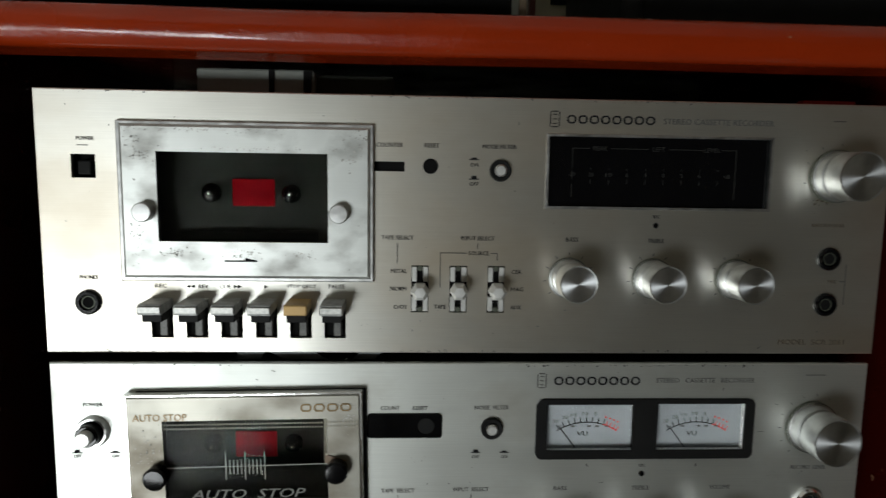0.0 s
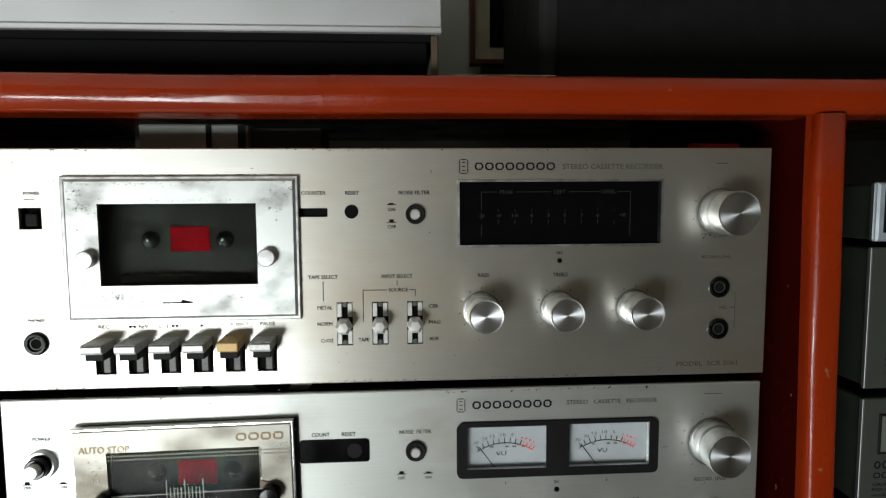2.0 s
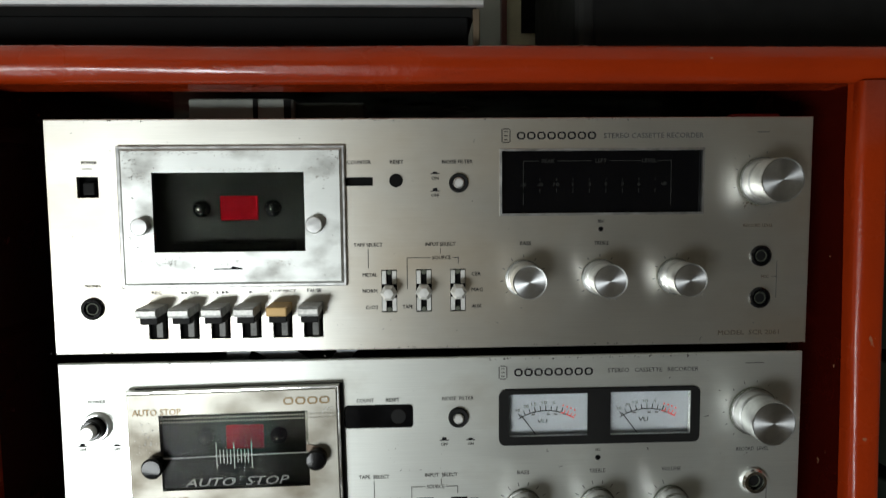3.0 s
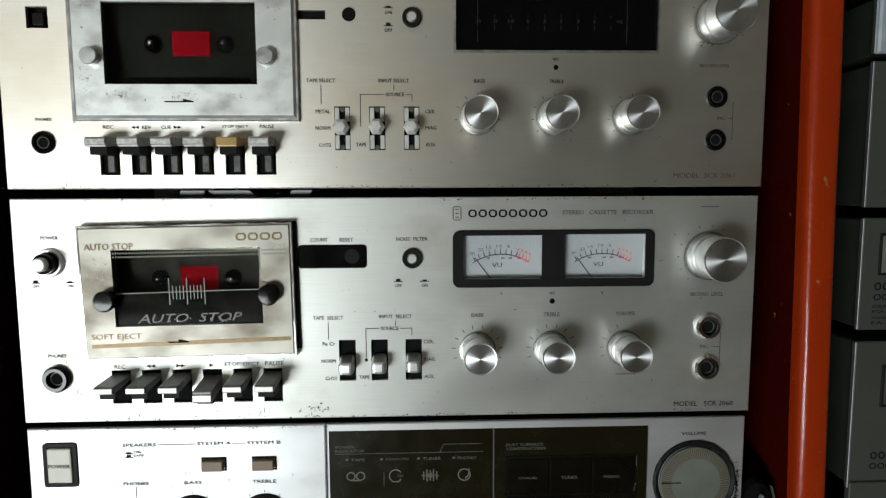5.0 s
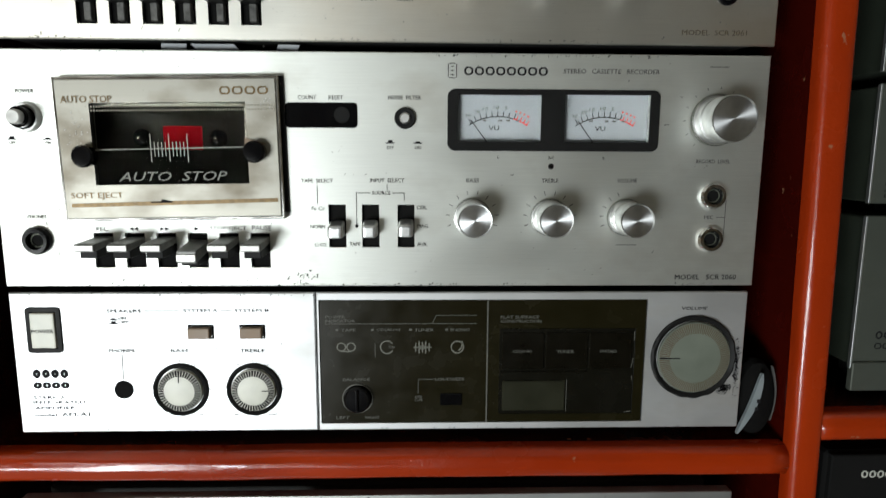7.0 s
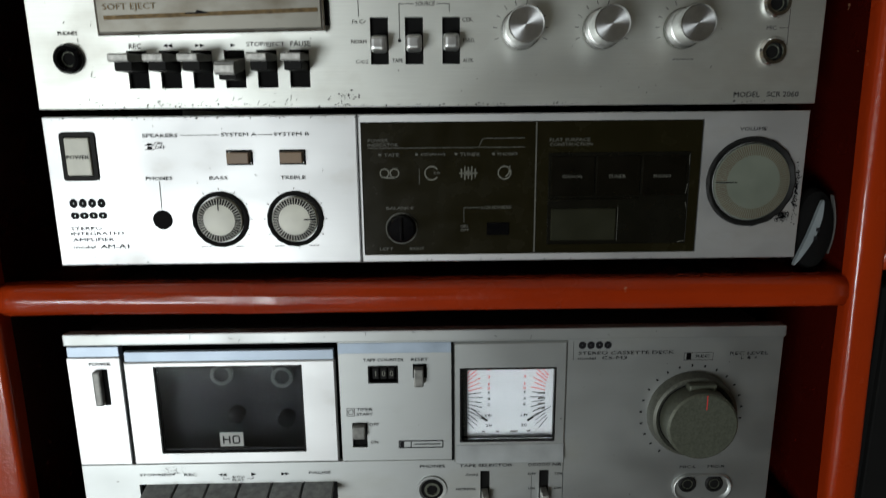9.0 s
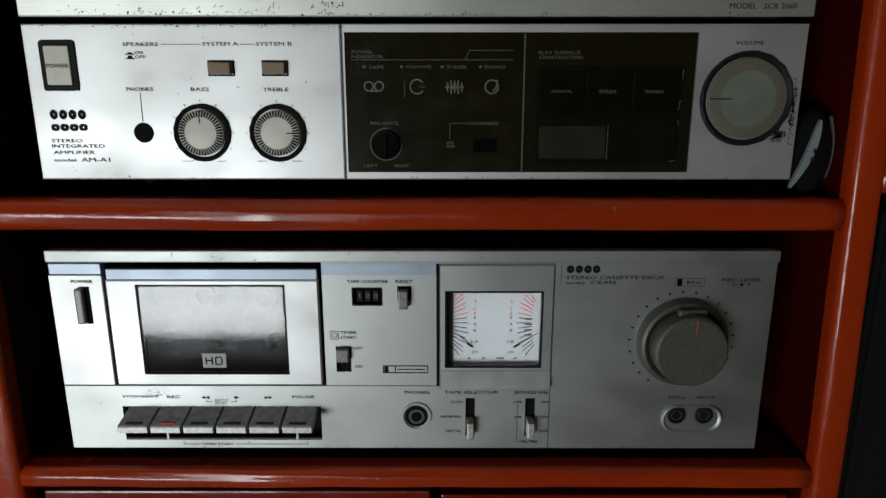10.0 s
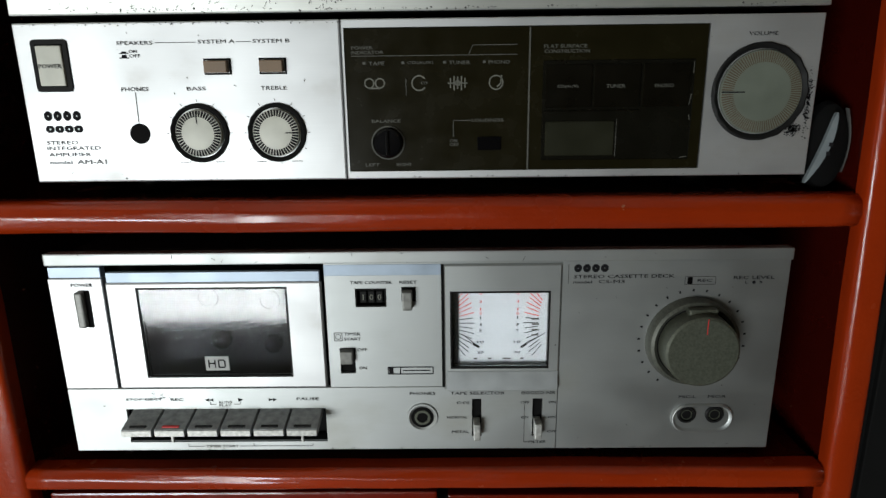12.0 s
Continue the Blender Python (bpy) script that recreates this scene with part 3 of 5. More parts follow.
# level display
part("display_back", box(40, 162, F + 3.0, F + 5, 1379, 1419.5), HOLE, d1)
disp = part("level_display", box(42, 160, F + 1.6, F + 2.4, 1381, 1417.6), BLACK_GLOSS, d1, "unlit black level display")
part("display_frame", frame_ring(42.3, 159.7, 1381.3, 1417.3, 1.4, F - 0.7, F + 1.2, 0.4), KNOB_SIDE, d1)
Q = F + 1.4
part("printed_scale", strips([(55, 1411.5, 64, 1411.5), (75, 1411.5, 95, 1411.5), (106, 1411.5, 124, 1411.5), (134, 1411.5, 142, 1411.5), (55, 1411.5, 55, 1386), (142, 1411.5, 142, 1386)]
     + [(55 + 9.7 * i, 1393, 55 + 9.7 * i, 1395.5) for i in range(10)] + [(55 + 9.7 * i, 1400.2, 55 + 9.7 * i, 1401.4) for i in range(10)], Q, 0.35), INK_FAINT, disp)
for w, x, ww in (("PEAK", 69.5, 7.5), ("LEFT", 100.5, 6.5), ("LEVEL", 129, 8.5)):
    text(w, x, 1411.5, ww, 2.2, Q, INK_FAINT, disp)
for i, w in enumerate(("-20", "-20", "10", "6", "3", "0", "3", "6", "+dB")):
    text(w, 55 + 9.7 * i + (5 if i == 8 else 0), 1398, 3.4 if len(w) > 1 else 1.5, 2.0, Q, INK_FAINT, disp)
for k, (hx0, hx1, hz0, hz1) in enumerate(slots1):
    slider(d1, hx0 - 0.5, hx1 + 0.5, hz0 - 0.5, hz1 + 0.5, (1337.0, 1337.2, 1337.2)[k], True)
for x in (55, 100, 145):
    knob(d1, x, 1343.6, F, 9.6, 22, 10.8)
part("knob_marks", strips(scale_marks(55, 1343.6, 12, 13.6, -40, 220, 9) + scale_marks(100, 1343.6, 12, 13.6, -40, 220, 9) + scale_marks(145, 1343.6, 12, 13.6, 20, 220, 7)
     + scale_marks(195.5, 1399, 16, 17.2, -30, 230, 8), P, 0.4), INK_GREY, d1)
knob(d1, 195.5, 1399, F, 12.4, 22, 14)
jack(d1, 196, 1355, F, 6.2, 4.2, BLACK_GLOSS)
jack(d1, 196, 1330, F, 6.2, 4.2, BLACK_GLOSS)
jack(d1, -193, 1329, F, 6.4, 4.2, BLACK_GLOSS)
part("reset_button", lathe(-18.7, 1400.9, [(0, F - 0.5), (3.2, F - 0.6), (3.6, F - 0.9), (3.9, F)], 28), HOLE, d1)


def filter_knob(parent, cx, cz, ring, cap, h):
    r = part("filter_button", lathe(cx, cz, [(cap, F - 0.8), (cap + 0.3, F - 2.2), (ring - 0.5, F - 2.4), (ring, F - 1.6), (ring, F)], 32), BLACK, parent)
    part("filter_cap", lathe(cx, cz, [(0, F - h), (cap - 0.7, F - h), (cap, F - h + 0.6), (cap, F - 0.5)], 28), KNOB_SIDE, r)
    part("filter_cap_face", lathe(cx, cz, [(0, F - h - 0.12), (cap - 0.9, F - h - 0.1)], 28), PALE_METAL, r)


filter_knob(d1, 17.2, 1399.2, 5.6, 3.2, 3.6)
part("record_lamp", lathe(100.4, 1371.8, [(0, F - 1.0), (0.9, F - 0.8), (1.5, F)], 16), BLACK_GLOSS, d1)
for w, x, z, ww, h in (("COUNTER", -39.7, 1411.4, 13.5, 2.1), ("RESET", -18.2, 1411.4, 7.6, 2.1), ("NOISE FILTER", 16.6, 1411.4, 17.5, 2.1), ("ON", 3.7, 1402, 4, 1.9), ("OFF", 3.7, 1392.2, 4.6, 1.9),
                       ("TAPE SELECT", -35.4, 1364, 16.5, 2.1), ("INPUT SELECT", 6.4, 1364, 17.5, 2.1), ("SOURCE", 7.0, 1356.2, 10.8, 2.1), ("METAL", -34.6, 1346.5, 8.4, 2.1),
                       ("NORM", -34.8, 1337.1, 8.4, 2.1), ("CrO2", -33.8, 1327.5, 7, 2.1), ("TAPE", -12.9, 1327.6, 6, 2.1), ("CER", 27.1, 1346.5, 5.4, 2.1), ("MAG", 27.7, 1337.2, 6.6, 2.1), ("AUX", 27.3, 1327.5, 5.6, 2.1),
                       ("BASS", 56, 1363.9, 6.4, 2.2), ("TREBLE", 100.8, 1363.7, 8.4, 2.1), ("REC", 100.4, 1376.4, 3.6, 1.6), ("PAUSE", -66.8, 1338, 8.2, 2.1)):
    text(w, x, z, ww, h, P, INK, d1)
for w, x, ww in (("REC", -156.5, 6), ("STOP EJECT", -84.9, 15)):
    text(w, x, 1337.8, ww, 2.0, P, INK_GREY, d1)
text("RECORD LEVEL", 194, 1373, 18, 1.8, P, INK_BROWN, d1)
text("MIC", 199, 1342.6, 4.6, 1.8, P, INK_BROWN, d1)
text("PHONES", -192.5, 1342, 9, 1.8, P, INK_GREY, d1)
text("POWER", -191, 1412, 8.4, 1.8, P, INK_GREY, d1)
arrow_marks(d1, -103, 1337.6, 2.2, (1,), INK_GREY)
text("REV", -135, 1337.6, 5, 2, P, INK, d1)
arrow_marks(d1, -141.5, 1337.6, 2.2, (-1, -1), INK)
text("CUE", -124, 1337.6, 5.5, 2, P, INK, d1)
arrow_marks(d1, -117.5, 1337.6, 2.2, (1, 1), INK)
text("MODEL  SCR 2061", 190, 1309.2, 37, 2.8, P, INK_BROWN, d1)
text("STEREO CASSETTE RECORDER", 130.8, 1425.8, 58.6, 2.9, P, INK_GREY, d1)
word_bars(8, 74, 1426, 47, 4.3, P, INK, d1)
emblem(d1, 44.7, 1426, INK)
push_icon(d1, 3.7, 1405.6, False)
push_icon(d1, 3.7, 1395.6, True)
part("print_lines", strips([(-35.4, 1361.5, -35.4, 1350.5), (6.4, 1361.5, 6.4, 1358.6), (-13, 1356.2, 0.6, 1356.2), (13.4, 1356.2, 16.8, 1356.2), (-13, 1356.4, -13, 1338), (16.8, 1356.4, 16.8, 1352.5),
     (-195, 1408.6, -189.5, 1408.6), (203, 1342.6, 206, 1342.6), (206, 1352, 206, 1330), (192, 1427.5, 199, 1427.5)], P, 0.4), INK_GREY, d1)
scratches(d1, 3, -210, 220, 1304, 1309, 4, 3)
scratches(d1, 4, -205, 40, 1422, 1434, 4, 2)
# bronze highlight beside the level knob, painted as gold flecks
blotch(d1, 190, 1385, 10, 2.5, P, 60, 30, INK_GOLD)

# -- the second deck --
d2 = thing("cassette_recorder", 4, F, 1164, "brushed silver cassette recorder with twin needle meters and crooked cassette door", "cassette recorder", "stereo decks")
KX2 = [-157.2 + 17.85 * i for i in range(6)]
slots2 = [(-28.2, -18.2, 1187, 1212), (-9, 1.0, 1187, 1212), (11.6, 21.4, 1187, 1212)]
holes2 = [(-50.4, -14, 1256, 1269), (45.6, 155.8, 1248, 1275), (-158, -74, 1222, 1267), *slots2]
holes2 += [(x - 5.6, x + 5.6, 1175, 1195.4) for x in KX2]
part("front_plate", plate(-215, 224, 1164.0, 1297.0, holes2, F, F + 3), ALU_COOL, d2)
casing(d2, -205, 214, 1165, 1294.5, F + 14, 255, 5.2)
part("plate_frame", plate(-205, 214, 1165, 1294.5, [(-201, 210, 1168, 1291.5)], F + 3, F + 14, 0.2), CASE, d2)
part("counter_recess", box(-51, -9, F + 2.2, F + 3, 1255, 1270), HOLE, d2)
cnt = part("counter_window", rounded(plate(-51, -10.6, 1255.4, 1269.4, [], F - 0.8, F + 1.6, 0.6), -51, -10.6, 1255.4, 1269.4, 2.4), BLACK_GLOSS, d2, "dark tape counter window")
part("reset_button", lathe(-19.2, 1262.6, [(0, F - 1.3), (4.2, F - 1.3), (4.6, F - 0.9), (4.6, F - 0.6)], 24), BLACK, cnt)
pw = part("power_button", lathe(-194, 1260, [(5.6, F - 1), (6.6, F - 3), (7.6, F - 3), (8.4, F - 1.4), (8.4, F)], 36), KNOB_SIDE, d2)
part("power_stem", lathe(-194, 1260, [(0, F - 8.2), (5.2, F - 8.2), (5.8, F - 7.6), (5.8, F - 0.4)], 28), BLACK_GLOSS, pw)
part("power_cap", lathe(-194, 1260, [(0, F - 12.2), (3.4, F - 12.2), (4.0, F - 11.4), (4.0, F - 7.5)], 28), PALE_METAL, pw)
for i, x in enumerate(KX2):
    part("key_slot", box(x - 6.5, x + 6.5, F + 2.6, F + 4, 1174, 1196.2), HOLE, d2)
    low = 4.5 if i == 3 else 0.0
    k = key(d2, x, 10.9, 1188.6 - low, 1193.0 - low * 0.4, F - 21.5 + low * 0.6, KEY_TOP, 1.0 + low * 0.5)
    part("key_edge", box(x - 5.3, x + 5.3, F - 22.5 + low * 0.6, F - 21.6 + low * 0.6, 1188.2 - low * 1.4, 1191.4 - low * 1.2, 0.3), KEY_EDGE, k)
    part("key_body", box(x - 4.7, x + 4.7, F - 17.0 + low * 0.6, F + 2.4, 1183.4 - low, 1188.4 - low, 0.4), BLACK, k, "black key body")
    if i == 3:
        k["label"] = "play key pressed lower than the others"
# its cassette door hangs a little askew
door2 = part("cassette_door", plate(-177.5, -55, 1202.8, 1281, [(-159, -72.8, 1222.2, 1267.8)], F - 6.5, F - 2.0, 0.8), SCUFFED, d2, "scuffed silver-rimmed cassette door with gold print, hung askew")
part("door_edge", plate(-178.6, -53.8, 1201.6, 1282.2, [(-177.4, -55.1, 1202.9, 1280.9)], F - 5.8, F - 0.6, 0.5), CHROME, door2)
# Black plate behind the leaf paints the shadow along its top edge.
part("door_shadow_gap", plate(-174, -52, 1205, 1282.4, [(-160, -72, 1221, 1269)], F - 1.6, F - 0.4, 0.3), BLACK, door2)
part("window", box(-159, -72.8, F - 5.2, F - 4.0, 1222.2, 1267.8), SMOKE_DARK, door2)
part("lower_mask", box(-158.8, -73, F - 3.4, F - 2.6, 1222.4, 1241.6), BLACK, door2, "black lower half of the window")
cassette(door2, -159, -72.8, 1222.2, 1267.8, F, (-122.8, -100.6, 1241.6, 1256.2), (-134.5, -91.5), 1249.4)
for sx, sz in ((-162, 1238.5), (-67.8, 1240)):
    part("thumb_screw", lathe(sx, sz, [(0, F - 14), (5.2, F - 13.6), (6.2, F - 12.4), (5.8, F - 6.4)], 28), BLACK_GLOSS, door2)
G = F - 6.8
part("printed_scale", strips([(-158, 1242, -73, 1242.8)] + [(-126.6 + 2.05 * i, 1234.8 if i % 5 == 0 else 1238, -126.6 + 2.05 * i, 1250.5 if i % 5 == 0 else 1246) for i in range(11)], G, 0.45), INK_WHITE, door2)
text("AUTO  STOP", -115.4, 1226.8, 61, 5.2, G, plain("faded_white_print", (0.21, 0.21, 0.195), 0.6), door2, 0.3)
text("AUTO STOP", -160, 1269.8, 28, 3.8, G, INK_GOLD, door2)
text("SOFT EJECT", -159, 1216, 29, 4.2, G, INK_GOLD, door2)
word_bars(4, -73, 1274, 28, 4.4, G, INK_GOLD, door2)
part("gold_stripe", strips([(-173.5, 1210.8, -57, 1212.6)], G, 2.2), INK_GOLD, door2)
part("dotted_lines", strips([(-158 + 1.55 * i, z, -157.2 + 1.55 * i, z) for i in range(66) for z in (1263.6, 1265.8)], G, 0.9), plain("dotted_print", (0.30, 0.28, 0.22), 0.5), door2)
part("brown_flake", sheet([(-74, 1248), (-61.5, 1244.4), (-74, 1243.2)], G - 0.4), BROWN, door2, "broken brown plastic flake")
arrow_long(door2, -129, -117, 1212.2, G - 0.2)
for j, (bx, bz) in enumerate(((-166, 1255), (-168, 1247), (-60, 1270))):
    blotch(door2, bx, bz, 7, 9, G + 0.05, 70 + j, 26)
settle_door(door2, 19, 1299, 0.982, 0.9, -115, 1242)
# needle meters
vu = part("meter_bezel", rounded(plate(40.2, 161.6, 1243, 1277.4, [(46.2, 93.4, 1248.2, 1274.2), (107, 156, 1248.2, 1274.6)], F - 1.2, F - 0.1, 0.5), 40.2, 161.6, 1243, 1277.4, 4.5), BLACK, d2, "black twin meter bezel")
for x0, x1 in ((45, 94.5), (105.8, 157)):
    card = part("meter_card", box(x0, x1, F + 4.0, F + 5.0, 1247, 1275.6), METER, vu, "white meter card")
    cx, cz, C = (x0 + x1) / 2 - 0.2, 1231.5, F + 3.8
    arc = [radians(90 + 33 - 66 * i / 24) for i in range(25)]
    pts = [(cx + 31 * math.cos(a), cz + 31 * math.sin(a) - 0.0) for a in arc]
    part("meter_arc", strips([(*a, *b) for a, b in zip(pts[:18], pts[1:19])], C, 0.55), INK, card)
    part("meter_arc_red", strips([(*a, *b) for a, b in zip(pts[18:], pts[19:])], C, 0.75), INK_RED, card)
    part("meter_ticks", strips(scale_marks(cx, cz, 31, 34, 120, 73, 9), C, 0.5), INK, card)
    part("meter_ticks_red", strips(scale_marks(cx, cz, 31, 33.6, 70, 58, 4), C, 0.5), INK_RED, card)
    for w, a in (("30", 119), ("20", 110), ("15", 102), ("10", 92), ("5", 83)):
        text(w, cx + 36.2 * math.cos(radians(a)), cz + 36 * math.sin(radians(a)), 3.2 if len(w) > 1 else 1.6, 1.9, C, INK_GREY, card)
    part("meter_small_print", strips([(cx + a, 1260.2, cx + a + 2.2, 1260.2) for a in (-9, 0, 4.5, 10)], C, 1.0), INK_GREY, card)
    part("meter_red_print", strips([(cx + 35.6 * math.cos(radians(a)), cz + 35.4 * math.sin(radians(a)), cx + 35.6 * math.cos(radians(a)) + 1.0, cz + 35.4 * math.sin(radians(a)) - 0.3) for a in (74, 70, 66, 62)], C, 1.0), INK_RED, card)
    text("VU", cx - 2.5, 1256.0, 6, 2.6, C, INK, card)
    part("needle", strips([(cx - 15.8, 1260.5, cx - 6, 1247.4)], F + 3.2, 0.6), INK, card)
    part("meter_glass", box(x0 + 1.3, x1 - 1.3, F + 1.0, F + 1.6, 1248.3, 1274.1), CLEAR, vu).visible_shadow = False
for k, (hx0, hx1, hz0, hz1) in enumerate(slots2):
    slider(d2, hx0 - 0.5, hx1 + 0.5, hz0 - 0.5, hz1 + 0.5, (1197.6, 1198, 1198.4)[k])
for x in (55, 100, 145):
    knob(d2, x, 1205, F, 9.6, 22, 10.9)
knob(d2, 194.5, 1261, F, 12.8, 23, 14.6)
part("knob_marks", strips(scale_marks(55, 1205, 13, 15.4, -20, 200, 10) + scale_marks(100, 1205, 13, 15.4, -20, 200, 10) + scale_marks(145, 1205, 13, 15.4, 110, 200, 5)
     + scale_marks(194.5, 1261, 17.6, 18.8, 60, 230, 8), P, 0.4), INK_GREY, d2)
jack(d2, 195.8, 1217.7, F, 7.8, 4.9, CHROME, 3.5)
jack(d2, 195.8, 1192.2, F, 7.8, 4.9, CHROME, 3.5)
jack(d2, -194, 1191, F, 8.0, 5.0, BLACK_GLOSS, 4)
filter_knob(d2, 16.2, 1261, 6.0, 3.1, 4)
part("record_lamp", lathe(100.1, 1234.3, [(0, F - 1.0), (1.2, F - 0.8), (1.7, F)], 16), BLACK_GLOSS, d2)
for w, x, z, ww, h in (("POWER", -193.7, 1274.4, 10, 2.1), ("PHONES", -193.5, 1204.6, 10.5, 2.1), ("COUNT", -38.7, 1272.2, 10.2, 2.2), ("RESET", -22.6, 1272.2, 8, 2.2), ("NOISE  FILTER", 16, 1272.4, 18.5, 2.2),
                       ("OFF", 7.7, 1244.6, 4, 1.7), ("ON", 23.4, 1244.6, 3.4, 1.7), ("OFF", -203, 1246.2, 4, 1.7), ("ON", -183.4, 1246.2, 3.4, 1.7),
                       ("TAPE  SELECT", -34.3, 1225.6, 18, 2.2), ("INPUT  SELECT", 5.7, 1226, 19.5, 2.2), ("SOURCE", 2.3, 1218.8, 10.4, 2.2), ("Fe Cr", -34.1, 1209.8, 7.4, 2.1), ("NORM", -34.6, 1199.2, 8.4, 2.1), ("CrO2", -33.2, 1188.6, 6.8, 2.1),
                       ("TAPE", -13.4, 1189, 6, 2.1), ("CER.", 25.6, 1210.4, 6, 2.1), ("MAG.", 26.4, 1199.6, 6.6, 2.1), ("AUX.", 25.9, 1188.9, 6, 2.1), ("BASS", 54.9, 1226.2, 7.2, 2.3), ("TREBLE", 99.8, 1226.2, 9.6, 2.3), ("VOLUME", 144.8, 1226.3, 11.6, 2.3),
                       ("REC", 100.1, 1239.2, 3.2, 1.5), ("L", 69.5, 1239.6, 1, 1.6), ("R", 130.4, 1239.2, 1, 1.6), ("RECORD  LEVEL", 194.6, 1237.6, 20, 2.2), ("MIC", 194.4, 1205, 5.4, 2.2), ("MODEL   SCR 2060", 195, 1169.2, 37, 2.9),
                       ("REC", -157.6, 1197.6, 6.6, 2.6), ("STOP/EJECT", -86, 1198.0, 21, 2.8), ("PAUSE", -66.8, 1198.4, 11, 2.8)):
    text(w, x, z, ww, h, P, INK if h > 2.5 else INK_GREY, d2)
arrow_marks(d2, -139.7, 1197.8, 2.6, (-1, -1), INK)
arrow_marks(d2, -122, 1197.8, 2.6, (1, 1), INK)
arrow_marks(d2, -103.9, 1197.8, 2.6, (1,), INK)
text("STEREO   CASSETTE   RECORDER", 132.9, 1287.6, 54.8, 2.5, P, INK_GREY, d2)
word_bars(8, 73, 1287.3, 48, 4.6, P, INK, d2)
emblem(d2, 42.8, 1287.4, INK_GREY)
for x, up in ((7.7, True), (23.4, False)):
    push_icon(d2, x, 1248, up)
push_icon(d2, -203, 1249, True)
push_icon(d2, -183.4, 1249, False)
part("print_lines", strips([(-34.3, 1223, -34.3, 1212.5), (5.7, 1223.5, 5.7, 1220.5), (-12, 1218.8, -4, 1218.8), (8.6, 1218.8, 15.5, 1218.8), (-12, 1219, -12, 1200), (15.5, 1219, 15.5, 1214.5),
     (204, 1217, 204, 1192), (199, 1205, 204, 1205), (189, 1290.6, 200, 1290.6), (140, 1188.6, 152, 1188.6)], P, 0.4), INK_GREY, d2)
part("source_dot", lathe(-12, 1199.6, [(0, P), (1.0, P), (1.0, F)], 12), INK, d2)
scratches(d2, 5, -208, -40, 1165, 1170, 30, 3)
scratches(d2, 6, -190, -178, 1178, 1215, 5, 4)
scratches(d2, 8, -200, 200, 1166, 1293, 18, 3)
blotch(d2, -42, 1170.4, 8, 2.2, P, 81, 40, INK)
blotch(d2, -120, 1165.6, 60, 1.2, P, 82, 60, INK)

# -- the amplifier --
am = thing("amplifier", 0, F, 1074, "white-silver integrated amplifier with a smoked olive control panel", "amplifier", "stereo decks")
holesA = [(-205.8, -185.8, 1124.2, 1150.8)]
part("front_plate", plate(-214.6, -37.6, 1074.0, 1160.0, holesA, F, F + 3, 0.7), SILVER, am, "white-silver left front plate")
part("side_plate", plate(-36.9, 222, 1074.0, 1160.0, [(-35.5, 161.4, 1078.2, 1155.6)], F, F + 3, 0.6), SILVER, am, "silver plate round the smoked panel")
casing(am, -206, 212, 1075, 1157.5, F + 4, 260, 11.3)
pb = part("power_frame", rounded(frame_ring(-203.2, -188.2, 1126.6, 1149.0, 2.6, F - 0.9, F - 0.1, 0.3), -205.8, -185.6, 1124.0, 1151.6, 2.6), BLACK, am)
part("power_button", box(-202.6, -188.6, F - 2.2, F + 2, 1127.2, 1148.4, 0.9, 2), DIAL, pb, "pale power button")
text("POWER", -195.6, 1137.6, 12.6, 2.2, F - 2.4, INK, pb)
for x in (-105.2, -75):
    part("speaker_button", box(x - 6.2, x + 6.2, F - 4.0, F + 1, 1133.2, 1139.4, 0.5, 2), BROWN, am)
    part("button_collar", frame_ring(x - 6.3, x + 6.8, 1133.0, 1139.8, 0.9, F - 0.5, F, 0.2), BLACK, am)
part("phones_hole", lathe(-152.3, 1100.8, [(0, F - 0.3), (4.9, F - 0.35), (5.4, F - 0.8), (5.7, F)], 32), HOLE, am)


def dial(parent, cx, cz, ring, r, face, pointer):
    """A flush rotary dial: a black ring and a ribbed pale face with a pointer line."""
    k = part("rotary_dial", lathe(cx, cz, [(r + 0.6, F - 0.6), (ring - 1.2, F - 2.0), (ring - 0.3, F - 1.6), (ring, F)], 112, 0.14 if r < 15 else 0.25, 17), BLACK, parent, "scuffed black dial ring")
    f = part("dial_face", lathe(cx, cz, [(0, F - 3.2), (r * 0.72, F - 3.2), (r * 0.98, F - 2.4), (r, F - 1.8), (r, F - 0.3)], 56), face, k)
    ribs = bmesh.new()
    n = 44 if r < 15 else 96
    for i in range(n):
        a = 2 * math.pi * i / n
        w = (0.66 if r < 15 else 0.36) / r
        ribs.faces.new([ribs.verts.new((cx + q * math.cos(b), F - yy, cz + q * math.sin(b))) for q, b, yy in
                        ((r * 0.70, a - w, 3.35), (r * 0.97, a - w, 2.58), (r * 0.97, a + w, 2.58), (r * 0.70, a + w, 3.35))])
    part("dial_ribs", ribs, INK if r < 15 else INK_BROWN, f)
    a = radians(pointer)
    part("pointer_line", strips([(cx + r * 0.42 * math.cos(a), cz + r * 0.42 * math.sin(a), cx + r * 0.98 * math.cos(a), cz + r * 0.98 * math.sin(a))], F - 3.45, 0.6), INK, f)
    return k


